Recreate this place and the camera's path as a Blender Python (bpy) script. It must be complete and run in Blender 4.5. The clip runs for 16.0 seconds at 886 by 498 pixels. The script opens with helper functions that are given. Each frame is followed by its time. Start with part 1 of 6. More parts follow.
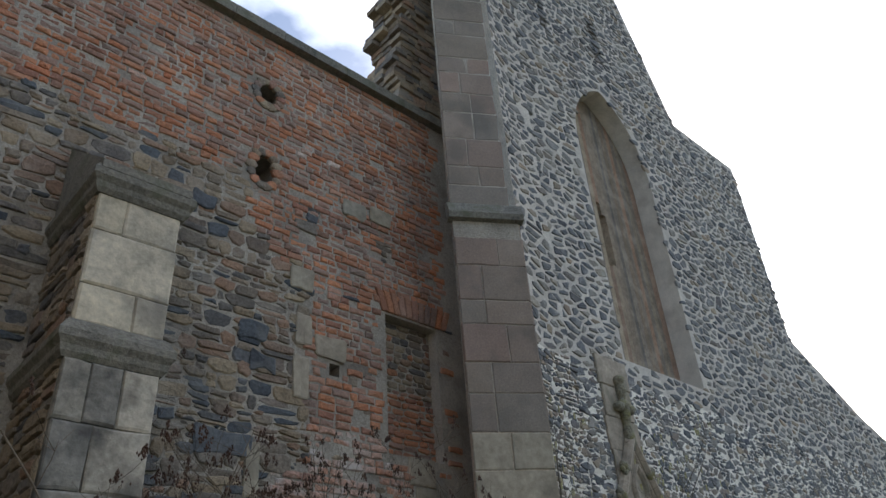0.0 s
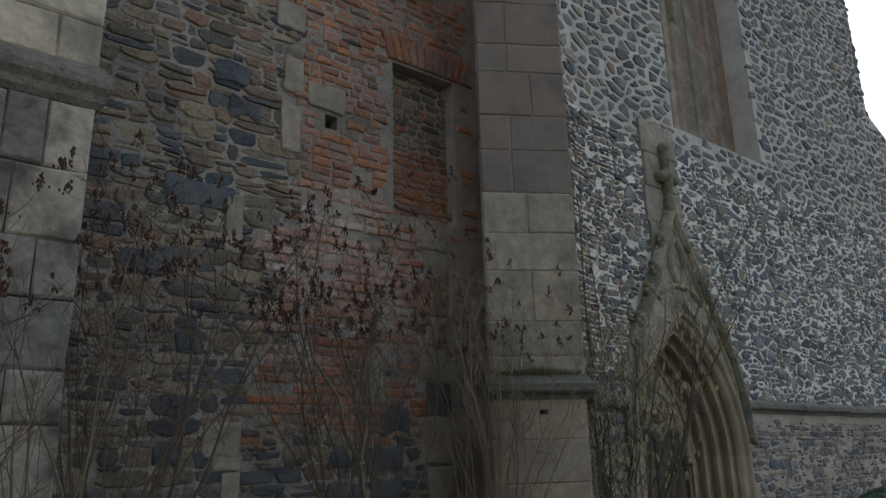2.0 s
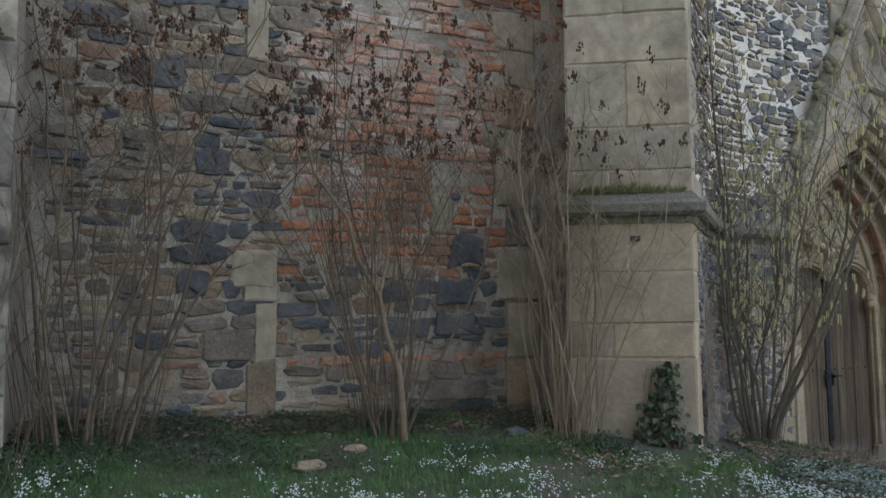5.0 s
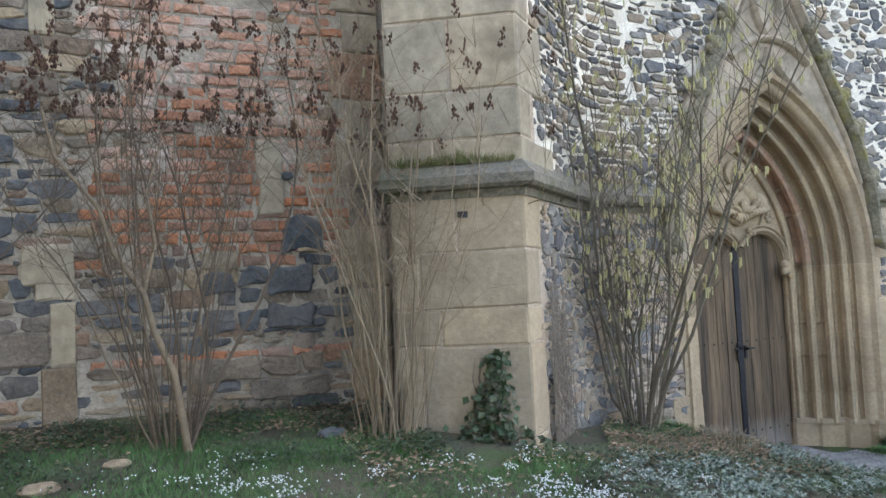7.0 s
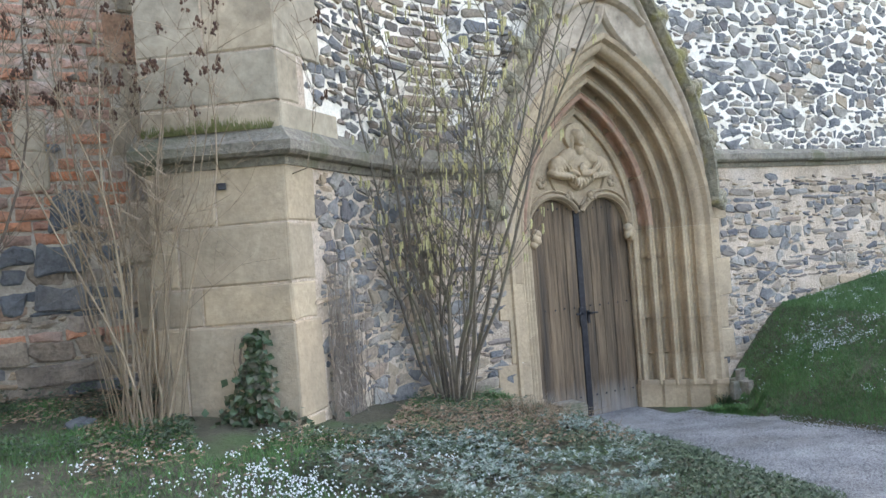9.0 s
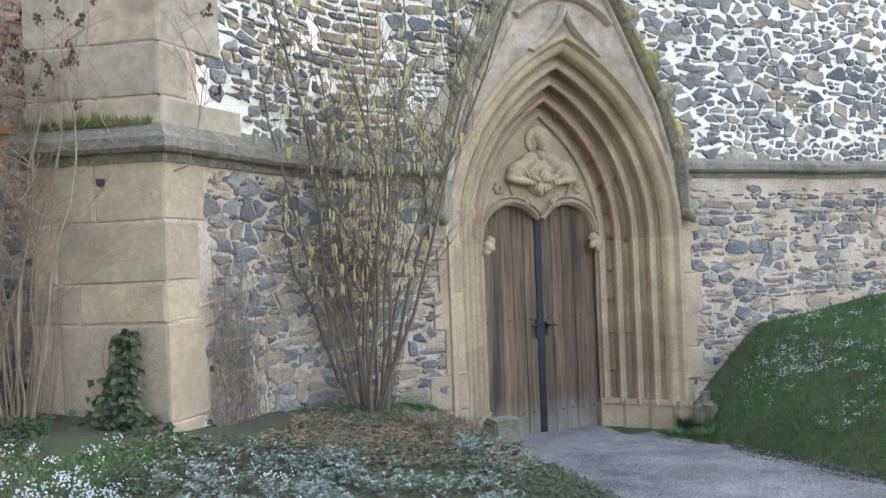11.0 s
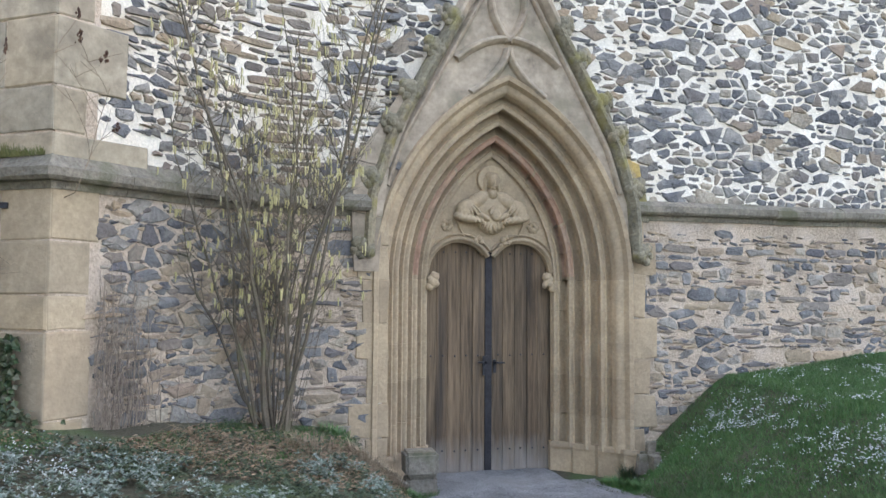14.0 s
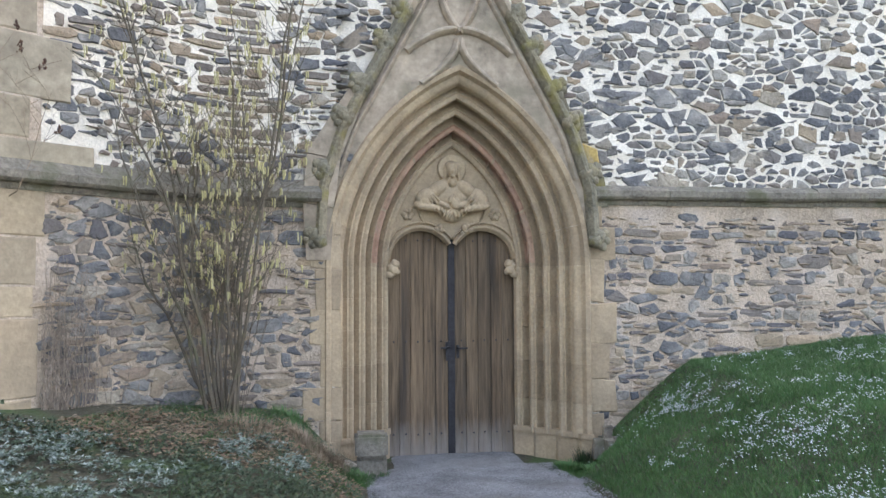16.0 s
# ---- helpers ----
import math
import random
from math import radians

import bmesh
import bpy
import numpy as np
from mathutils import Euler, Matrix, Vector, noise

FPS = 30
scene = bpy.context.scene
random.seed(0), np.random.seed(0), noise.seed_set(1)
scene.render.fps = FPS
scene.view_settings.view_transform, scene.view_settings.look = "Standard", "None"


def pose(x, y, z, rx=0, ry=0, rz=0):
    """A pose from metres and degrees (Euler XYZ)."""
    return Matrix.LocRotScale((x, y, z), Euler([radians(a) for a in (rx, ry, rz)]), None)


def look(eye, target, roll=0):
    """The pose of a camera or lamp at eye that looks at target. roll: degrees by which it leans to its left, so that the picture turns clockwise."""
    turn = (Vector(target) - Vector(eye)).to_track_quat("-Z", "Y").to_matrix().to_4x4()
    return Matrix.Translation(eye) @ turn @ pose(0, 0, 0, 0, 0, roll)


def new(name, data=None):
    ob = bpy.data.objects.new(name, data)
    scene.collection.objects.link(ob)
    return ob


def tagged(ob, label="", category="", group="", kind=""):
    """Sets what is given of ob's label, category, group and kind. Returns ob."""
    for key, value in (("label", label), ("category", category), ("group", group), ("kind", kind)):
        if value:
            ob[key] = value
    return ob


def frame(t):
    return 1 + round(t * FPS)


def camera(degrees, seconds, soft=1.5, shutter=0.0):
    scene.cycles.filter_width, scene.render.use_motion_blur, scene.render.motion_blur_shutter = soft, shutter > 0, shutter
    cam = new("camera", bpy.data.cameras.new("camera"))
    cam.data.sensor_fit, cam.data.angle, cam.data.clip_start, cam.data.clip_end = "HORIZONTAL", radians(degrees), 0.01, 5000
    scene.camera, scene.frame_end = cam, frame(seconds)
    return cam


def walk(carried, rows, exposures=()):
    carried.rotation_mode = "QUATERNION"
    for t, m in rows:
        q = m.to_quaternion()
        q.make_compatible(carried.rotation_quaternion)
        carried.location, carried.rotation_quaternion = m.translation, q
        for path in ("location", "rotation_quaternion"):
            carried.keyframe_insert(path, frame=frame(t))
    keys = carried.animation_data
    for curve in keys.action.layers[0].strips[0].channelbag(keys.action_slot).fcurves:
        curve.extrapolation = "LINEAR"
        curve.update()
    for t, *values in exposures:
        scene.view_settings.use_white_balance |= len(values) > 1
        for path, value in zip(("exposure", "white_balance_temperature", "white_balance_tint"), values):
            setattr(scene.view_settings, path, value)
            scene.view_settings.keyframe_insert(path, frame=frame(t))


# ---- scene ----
cam = camera(61.4, 16.0)

PATH = [
    (0, (-10.326, -6.867, 1.977), (-9.127, -5.664, 3.033), -4.5),
    (0.5, (-10.059, -6.759, 2.006), (-8.856, -5.451, 2.924), -2.6),
    (1, (-9.802, -6.69, 2.036), (-8.614, -5.339, 2.91), -5.8),
    (1.5, (-9.492, -6.595, 2.042), (-8.356, -5.123, 2.777), -4.3),
    (2, (-9.21, -6.406, 2.034), (-7.998, -4.912, 2.582), -1.5),
    (2.5, (-8.97, -6.296, 2.045), (-7.739, -4.764, 2.415), -4.1),
    (3, (-8.707, -6.185, 1.977), (-7.485, -4.62, 2.216), -3.4),
    (3.5, (-8.5, -6.037, 1.975), (-7.473, -4.329, 2.142), -2.1),
    (3.7, (-8.415, -5.981, 1.977), (-7.442, -4.241, 2.146), -1.5),
    (5.8, (-7.0, -6.054, 1.921), (-6.303, -4.184, 2.041), -0.0),
    (6, (-6.86, -6.064, 1.955), (-6.181, -4.185, 2.049), 0.3),
    (6.5, (-6.497, -6.032, 1.977), (-5.783, -4.166, 2.055), 1.5),
    (7, (-6.178, -6.048, 1.983), (-5.395, -4.21, 2.08), -2.8),
    (7.5, (-5.843, -6.132, 1.996), (-5.066, -4.291, 2.093), -1.4),
    (8, (-5.489, -6.148, 1.942), (-4.528, -4.395, 1.882), -2.6),
    (8.5, (-5.234, -6.22, 1.941), (-4.27, -4.468, 1.905), -3.5),
    (9, (-5.007, -6.319, 1.954), (-4.1, -4.537, 1.953), -4.4),
    (9.5, (-4.796, -6.271, 1.941), (-3.903, -4.481, 1.974), -4.3),
    (9.7, (-4.706, -6.276, 1.943), (-3.809, -4.49, 2.003), -4.6),
    (11.8, (-3.39, -6.783, 1.948), (-2.737, -4.893, 1.915), -2.8),
    (12, (-3.264, -6.822, 1.943), (-2.627, -4.926, 1.944), -3.5),
    (12.5, (-2.982, -6.936, 1.909), (-2.391, -5.027, 1.974), -2.3),
    (13, (-2.697, -7.186, 1.903), (-2.189, -5.255, 2.022), -1.3),
    (13.5, (-2.532, -7.245, 1.929), (-2.092, -5.296, 2.03), -1.2),
    (14, (-2.246, -7.328, 1.847), (-1.798, -5.383, 1.967), 0.4),
    (14.5, (-2.002, -7.44, 1.874), (-1.612, -5.489, 2.074), 0.8),
    (15, (-1.723, -7.557, 1.92), (-1.405, -5.589, 2.074), 1.1),
    (15.5, (-1.448, -7.59, 1.865), (-1.052, -5.63, 1.93), 0.5),
    (16, (-1.139, -7.693, 1.819), (-0.877, -5.713, 1.912), -0.3),
]
walk(cam, [(t, look(eye, target, roll)) for t, eye, target, roll in PATH],
     exposures=[(0, 0.4, 6100, 10), (1.0, -0.05, 6100, 10), (2.5, 0.05, 6200, 10), (3.3, 0.2, 6200, 10), (3.7, 0.38, 6250, 11), (5.6, 1.45, 6300, 11), (7.0, 1.95, 6300, 12),
                (9.0, 2.22, 6250, 12), (12.0, 2.12, 6400, 14), (16.0, 1.95, 6450, 15)])

# ---- light ----
SUN_DIR = Vector((0.835, 0.290, 0.467)).normalized()
sun_data = bpy.data.lights.new("sun", "SUN")
sun_data.energy, sun_data.angle, sun_data.color = 3.5, radians(0.5), (1.0, 0.95, 0.87)
sun = new("sun", sun_data)
sun.matrix_world = look(SUN_DIR * 60, (0, 0, 0))

world = bpy.data.worlds.new("world")
scene.world = world
world.use_nodes = True
wn, wl = world.node_tree.nodes, world.node_tree.links
wn.clear()
w_out = wn.new("ShaderNodeOutputWorld")
w_bg = wn.new("ShaderNodeBackground")
w_sky = wn.new("ShaderNodeTexSky")
w_sky.sky_type, w_sky.sun_disc = "NISHITA", False
w_sky.sun_elevation = math.asin(SUN_DIR.z)
w_sky.sun_rotation = math.atan2(SUN_DIR.x, SUN_DIR.y)
w_sky.air_density, w_sky.dust_density = 1.0, 2.0
# thin white cloud over the blue, and the bright air round the sun
w_co = wn.new("ShaderNodeTexCoord")
w_map = wn.new("ShaderNodeMapping")
w_map.inputs["Scale"].default_value = (2.2, 2.2, 5.0)
w_noise = wn.new("ShaderNodeTexNoise")
w_noise.inputs["Scale"].default_value, w_noise.inputs["Detail"].default_value = 1.6, 8
w_ramp = wn.new("ShaderNodeValToRGB")
w_ramp.color_ramp.elements[0].position, w_ramp.color_ramp.elements[1].position = 0.50, 0.68
w_dot = wn.new("ShaderNodeVectorMath")
w_dot.operation = "DOT_PRODUCT"
w_dot.inputs[1].default_value = SUN_DIR
w_pow = wn.new("ShaderNodeMath")
w_pow.operation, w_pow.inputs[1].default_value = "POWER", 80
w_max = wn.new("ShaderNodeMath")
w_max.operation, w_max.inputs[1].default_value = "MAXIMUM", 0.0
w_sum = wn.new("ShaderNodeMath")
w_sum.operation, w_sum.use_clamp = "ADD", True
w_mix = wn.new("ShaderNodeMixRGB")
w_mix.inputs[2].default_value = (15.0, 15.2, 15.5, 1)
w_half = wn.new("ShaderNodeMath")
w_half.operation, w_half.inputs[1].default_value = "MULTIPLY", 0.62
wl.new(w_co.outputs["Generated"], w_map.inputs[0])
wl.new(w_map.outputs[0], w_noise.inputs["Vector"])
wl.new(w_noise.outputs["Fac"], w_ramp.inputs[0])
wl.new(w_co.outputs["Generated"], w_dot.inputs[0])
wl.new(w_dot.outputs["Value"], w_max.inputs[0])
wl.new(w_max.outputs[0], w_pow.inputs[0])
wl.new(w_ramp.outputs[0], w_half.inputs[0])
wl.new(w_half.outputs[0], w_sum.inputs[0])
wl.new(w_pow.outputs[0], w_sum.inputs[1])
wl.new(w_sum.outputs[0], w_mix.inputs[0])
wl.new(w_sky.outputs[0], w_mix.inputs[1])
wl.new(w_mix.outputs[0], w_bg.inputs[0])
w_bg.inputs[1].default_value = 0.15
wl.new(w_bg.outputs[0], w_out.inputs[0])

# ---- materials ----
def surface(name, colours, rough=0.9, grain=30.0, stain=1.5, bump=0.4, spread=0.25, metal=0.0, stain_colour=None, stain_amount=0.0, stretch=(1, 1, 1)):
    """A node material: a colour drawn for each piece, grain and blotches over it, and fine relief."""
    m = bpy.data.materials.new(name)
    m.use_nodes = True
    n, l = m.node_tree.nodes, m.node_tree.links
    b = n["Principled BSDF"]
    b.inputs["Roughness"].default_value, b.inputs["Metallic"].default_value = rough, metal
    co = n.new("ShaderNodeTexCoord")
    mp = n.new("ShaderNodeMapping")
    mp.inputs["Scale"].default_value = stretch
    l.new(co.outputs["Object"], mp.inputs[0])
    oi, ge = n.new("ShaderNodeObjectInfo"), n.new("ShaderNodeNewGeometry")
    add, fr = n.new("ShaderNodeMath"), n.new("ShaderNodeMath")
    fr.operation = "FRACT"
    l.new(oi.outputs["Random"], add.inputs[0])
    l.new(ge.outputs["Random Per Island"], add.inputs[1])
    l.new(add.outputs[0], fr.inputs[0])
    ramp = n.new("ShaderNodeValToRGB")
    ramp.color_ramp.interpolation = "LINEAR"
    el = ramp.color_ramp.elements
    while len(el) < len(colours):
        el.new(0.5)
    for i, c in enumerate(colours):
        el[i].position = i / max(1, len(colours) - 1)
        el[i].color = (*c, 1)
    if len(colours) == 1:
        el[1].color = (*colours[0], 1)
    l.new(fr.outputs[0], ramp.inputs[0])
    n1, n2 = n.new("ShaderNodeTexNoise"), n.new("ShaderNodeTexNoise")
    for t, s, d in ((n1, grain, 5), (n2, stain, 6)):
        t.inputs["Scale"].default_value, t.inputs["Detail"].default_value = s, d
        t.inputs["Roughness"].default_value = 0.65
        l.new(mp.outputs[0], t.inputs["Vector"])
    mul = n.new("ShaderNodeMath")
    l.new(n1.outputs["Fac"], mul.inputs[0])
    l.new(n2.outputs["Fac"], mul.inputs[1])
    rng = n.new("ShaderNodeMapRange")
    rng.inputs["From Min"].default_value, rng.inputs["From Max"].default_value = 0.6, 1.4
    rng.inputs["To Min"].default_value, rng.inputs["To Max"].default_value = 1 - spread * 1.6, 1 + spread * 1.6
    l.new(mul.outputs[0], rng.inputs["Value"])
    tone = n.new("ShaderNodeVectorMath")
    tone.operation = "SCALE"
    l.new(ramp.outputs[0], tone.inputs[0])
    l.new(rng.outputs[0], tone.inputs["Scale"])
    last = tone.outputs[0]
    if stain_colour:
        st = n.new("ShaderNodeTexNoise")
        st.inputs["Scale"].default_value, st.inputs["Detail"].default_value = stain * 0.8 + 0.7, 7
        sr = n.new("ShaderNodeValToRGB")
        sr.color_ramp.elements[0].position, sr.color_ramp.elements[1].position = 0.52, 0.68
        sm = n.new("ShaderNodeMath")
        sm.operation, sm.inputs[1].default_value = "MULTIPLY", stain_amount
        mx = n.new("ShaderNodeMixRGB")
        mx.inputs[2].default_value = (*stain_colour, 1)
        l.new(mp.outputs[0], st.inputs["Vector"])
        l.new(st.outputs["Fac"], sr.inputs[0])
        l.new(sr.outputs[0], sm.inputs[0])
        l.new(sm.outputs[0], mx.inputs[0])
        l.new(last, mx.inputs[1])
        last = mx.outputs[0]
    l.new(last, b.inputs["Base Color"])
    if bump:
        bp = n.new("ShaderNodeBump")
        bp.inputs["Strength"].default_value, bp.inputs["Distance"].default_value = bump, 0.02
        l.new(mul.outputs[0], bp.inputs["Height"])
        l.new(bp.outputs[0], b.inputs["Normal"])
    return m


M_MORTAR = surface("lime_mortar", [(0.82, 0.77, 0.67)], 0.95, 45, 2.0, 0.7, 0.2, stain_colour=(0.66, 0.59, 0.47), stain_amount=0.8)
M_MORTAR_UP = surface("greyed_mortar", [(0.60, 0.55, 0.475)], 0.95, 45, 2.0, 0.7, 0.25, stain_colour=(0.42, 0.37, 0.31), stain_amount=0.7)
M_MORTAR_LOW = surface("weathered_mortar", [(0.47, 0.385, 0.295)], 0.95, 40, 2.0, 0.9, 0.35, stain_colour=(0.64, 0.56, 0.48), stain_amount=0.6)
M_MORTAR_OLD = surface("old_mortar", [(0.39, 0.345, 0.28)], 0.95, 40, 1.6, 0.9, 0.35, stain_colour=(0.22, 0.19, 0.15), stain_amount=0.75)
M_BASALT = surface("basalt", [(0.085, 0.09, 0.098), (0.135, 0.138, 0.145), (0.22, 0.215, 0.205), (0.10, 0.105, 0.115), (0.29, 0.27, 0.235), (0.15, 0.155, 0.162), (0.35, 0.305, 0.235), (0.12, 0.126, 0.136), (0.18, 0.18, 0.18)], 0.85, 35, 5.0, 0.7, 0.4, stain_colour=(0.46, 0.44, 0.39), stain_amount=0.45)
M_SLAB = surface("slate_rubble", [(0.30, 0.235, 0.165), (0.12, 0.12, 0.13), (0.40, 0.31, 0.21), (0.16, 0.15, 0.145), (0.36, 0.29, 0.20), (0.09, 0.095, 0.11), (0.33, 0.25, 0.18)], 0.88, 35, 3.0, 0.6, 0.3)
M_RUBBLE = surface("brown_rubble", [(0.225, 0.17, 0.115), (0.31, 0.235, 0.15), (0.11, 0.105, 0.10), (0.25, 0.195, 0.14), (0.37, 0.29, 0.19), (0.17, 0.14, 0.11), (0.33, 0.20, 0.125), (0.20, 0.18, 0.155), (0.27, 0.21, 0.145)], 0.9, 32, 3.5, 0.8, 0.4, stain_colour=(0.38, 0.33, 0.26), stain_amount=0.3)
M_DARKSTONE = surface("dark_field_stone", [(0.065, 0.072, 0.082), (0.12, 0.125, 0.13), (0.085, 0.095, 0.105), (0.15, 0.145, 0.14)], 0.85, 30, 4.0, 0.7, 0.4, stain_colour=(0.23, 0.22, 0.20), stain_amount=0.4)
M_BRICK = surface("old_red_brick", [(0.44, 0.17, 0.085), (0.50, 0.23, 0.12), (0.29, 0.14, 0.095), (0.40, 0.235, 0.165), (0.50, 0.215, 0.105), (0.25, 0.175, 0.14), (0.34, 0.215, 0.16), (0.46, 0.185, 0.09)], 0.92, 40, 2.2, 0.7, 0.36, stain_colour=(0.50, 0.40, 0.33), stain_amount=0.3)
# pale brick: real limewash, and bright haze put into the colour
M_BRICK_WASHED_HAZED = surface("limewashed_hazed_brick", [(0.44, 0.25, 0.18), (0.52, 0.36, 0.28), (0.46, 0.22, 0.13), (0.55, 0.45, 0.38)], 0.94, 40, 5.0, 0.7, 0.34, stain_colour=(0.62, 0.56, 0.50), stain_amount=0.9)
M_ASHLAR = surface("yellow_sandstone", [(0.35, 0.28, 0.185), (0.41, 0.335, 0.23), (0.30, 0.25, 0.18), (0.39, 0.305, 0.205)], 0.9, 25, 3.2, 0.4, 0.2, stain_colour=(0.25, 0.205, 0.145), stain_amount=0.6)
M_ASHLAR_UP = surface("grey_yellow_sandstone", [(0.35, 0.305, 0.225), (0.37, 0.31, 0.22), (0.29, 0.26, 0.20), (0.42, 0.36, 0.265), (0.33, 0.275, 0.205)], 0.9, 11, 1.8, 0.35, 0.30, stain_colour=(0.19, 0.165, 0.125), stain_amount=0.6)
M_STRING = surface("mossy_string_stone", [(0.20, 0.185, 0.15), (0.25, 0.225, 0.18), (0.17, 0.16, 0.13)], 0.95, 30, 3.5, 0.8, 0.42, stain_colour=(0.09, 0.095, 0.05), stain_amount=0.8)
M_PORTAL = surface("portal_sandstone", [(0.385, 0.30, 0.195), (0.43, 0.34, 0.225), (0.34, 0.265, 0.175), (0.405, 0.325, 0.22)], 0.9, 32, 2.2, 0.35, 0.22, stain_colour=(0.25, 0.20, 0.14), stain_amount=0.45)
M_PORTAL_RED = surface("red_sandstone", [(0.34, 0.21, 0.145), (0.38, 0.26, 0.18)], 0.9, 14, 2.5, 0.35, 0.3, stain_colour=(0.36, 0.30, 0.23), stain_amount=0.6)
M_GABLE = surface("grey_gable_stone", [(0.34, 0.285, 0.215), (0.38, 0.32, 0.245), (0.31, 0.255, 0.19)], 0.9, 12, 2.4, 0.4, 0.32, stain_colour=(0.20, 0.185, 0.13), stain_amount=0.7)
M_LICHEN = surface("lichened_stone", [(0.24, 0.215, 0.15), (0.20, 0.185, 0.135), (0.27, 0.235, 0.16)], 0.95, 30, 5.0, 0.9, 0.42, stain_colour=(0.24, 0.215, 0.065), stain_amount=0.75)
M_YELLOW_LICHEN = surface("yellow_lichen", [(0.46, 0.33, 0.10), (0.36, 0.29, 0.16)], 0.95, 30, 6.0, 0.7, 0.35, stain_colour=(0.33, 0.29, 0.22), stain_amount=0.7)
M_PALE = surface("pale_weathered_stone", [(0.50, 0.43, 0.31), (0.56, 0.49, 0.37), (0.46, 0.40, 0.30)], 0.9, 12, 1.8, 0.5, 0.34, stain_colour=(0.22, 0.20, 0.17), stain_amount=0.75)
M_CRUST = surface("black_crusted_stone", [(0.36, 0.32, 0.255), (0.22, 0.205, 0.175), (0.42, 0.37, 0.29), (0.17, 0.16, 0.14)], 0.92, 14, 2.6, 0.5, 0.4, stain_colour=(0.075, 0.07, 0.062), stain_amount=0.9)
M_WOOD = surface("weathered_oak", [(0.118, 0.082, 0.050), (0.16, 0.114, 0.070), (0.10, 0.073, 0.046), (0.135, 0.098, 0.062)], 0.85, 9, 1.6, 0.6, 0.6, stretch=(4.0, 4.0, 0.22), stain_colour=(0.045, 0.037, 0.030), stain_amount=0.9)
def splash(m, top, colour):
    """Pale dust splashed up from the ground, with a ragged upper edge."""
    n, l = m.node_tree.nodes, m.node_tree.links
    b = n["Principled BSDF"]
    old = b.inputs["Base Color"].links[0].from_socket
    co, sep, nz = n.new("ShaderNodeTexCoord"), n.new("ShaderNodeSeparateXYZ"), n.new("ShaderNodeTexNoise")
    mp = n.new("ShaderNodeMapping")
    mp.inputs["Scale"].default_value = (14, 14, 2.5)
    nz.inputs["Scale"].default_value, nz.inputs["Detail"].default_value = 1.0, 6
    ad, rg, mx = n.new("ShaderNodeMath"), n.new("ShaderNodeMapRange"), n.new("ShaderNodeMixRGB")
    ad.operation, ad.inputs[2].default_value = "MULTIPLY_ADD", 0.0
    ad.inputs[1].default_value = 0.5
    rg.inputs["From Min"].default_value, rg.inputs["From Max"].default_value = top + 0.42, top - 0.02
    rg.inputs["To Max"].default_value = 0.82
    mx.inputs[2].default_value = (*colour, 1)
    l.new(co.outputs["Object"], sep.inputs[0])
    l.new(co.outputs["Object"], mp.inputs[0])
    l.new(mp.outputs[0], nz.inputs["Vector"])
    l.new(nz.outputs["Fac"], ad.inputs[0])
    l.new(sep.outputs["Z"], ad.inputs[2])
    l.new(ad.outputs[0], rg.inputs["Value"])
    l.new(rg.outputs[0], mx.inputs[0])
    l.new(old, mx.inputs[1])
    l.new(mx.outputs[0], b.inputs["Base Color"])


splash(M_WOOD, 0.22, (0.30, 0.275, 0.245))
M_IRON = surface("black_iron", [(0.035, 0.035, 0.04)], 0.55, 40, 5, 0.4, 0.3, metal=0.6)
M_SOIL = surface("soil_and_turf", [(0.07, 0.066, 0.042)], 0.98, 30, 1.2, 1.0, 0.4, stain_colour=(0.055, 0.095, 0.03), stain_amount=1.0)
M_GRAVEL = surface("grey_gravel", [(0.245, 0.25, 0.255), (0.185, 0.19, 0.195), (0.31, 0.31, 0.31)], 0.97, 55, 1.4, 1.0, 0.5, stain_colour=(0.19, 0.185, 0.175), stain_amount=0.6)
M_GRASS = surface("grass", [(0.05, 0.135, 0.036), (0.08, 0.18, 0.046), (0.06, 0.15, 0.045), (0.12, 0.18, 0.065), (0.04, 0.10, 0.035)], 0.6, 10, 1.0, 0.0, 0.3)
M_BARK = surface("grey_brown_bark", [(0.12, 0.092, 0.066), (0.165, 0.125, 0.085), (0.10, 0.078, 0.058), (0.21, 0.165, 0.115)], 0.9, 40, 6, 0.3, 0.3)
M_BARK_HAZEL = surface("hazel_bark", [(0.10, 0.085, 0.065), (0.14, 0.12, 0.09), (0.17, 0.14, 0.105)], 0.85, 40, 6, 0.3, 0.3, stain_colour=(0.16, 0.17, 0.08), stain_amount=0.5)
M_SEED = surface("dry_seed_heads", [(0.055, 0.030, 0.022), (0.085, 0.045, 0.03), (0.12, 0.07, 0.045)], 0.95, 30, 5, 0.3, 0.3)
M_CATKIN = surface("hazel_catkin", [(0.50, 0.46, 0.22), (0.42, 0.38, 0.18), (0.56, 0.52, 0.30)], 0.85, 60, 8, 0.2, 0.2)
M_IVY = surface("ivy_leaf", [(0.020, 0.045, 0.018), (0.03, 0.06, 0.02), (0.045, 0.06, 0.025), (0.05, 0.045, 0.03)], 0.5, 10, 3, 0.1, 0.25)
M_SILVER = surface("silver_leaf", [(0.27, 0.32, 0.29), (0.17, 0.225, 0.18), (0.38, 0.42, 0.39), (0.10, 0.155, 0.10), (0.18, 0.235, 0.21)], 0.75, 20, 3, 0.1, 0.2)
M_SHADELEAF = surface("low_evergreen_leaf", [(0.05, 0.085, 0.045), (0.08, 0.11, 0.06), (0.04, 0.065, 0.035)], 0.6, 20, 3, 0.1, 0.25)
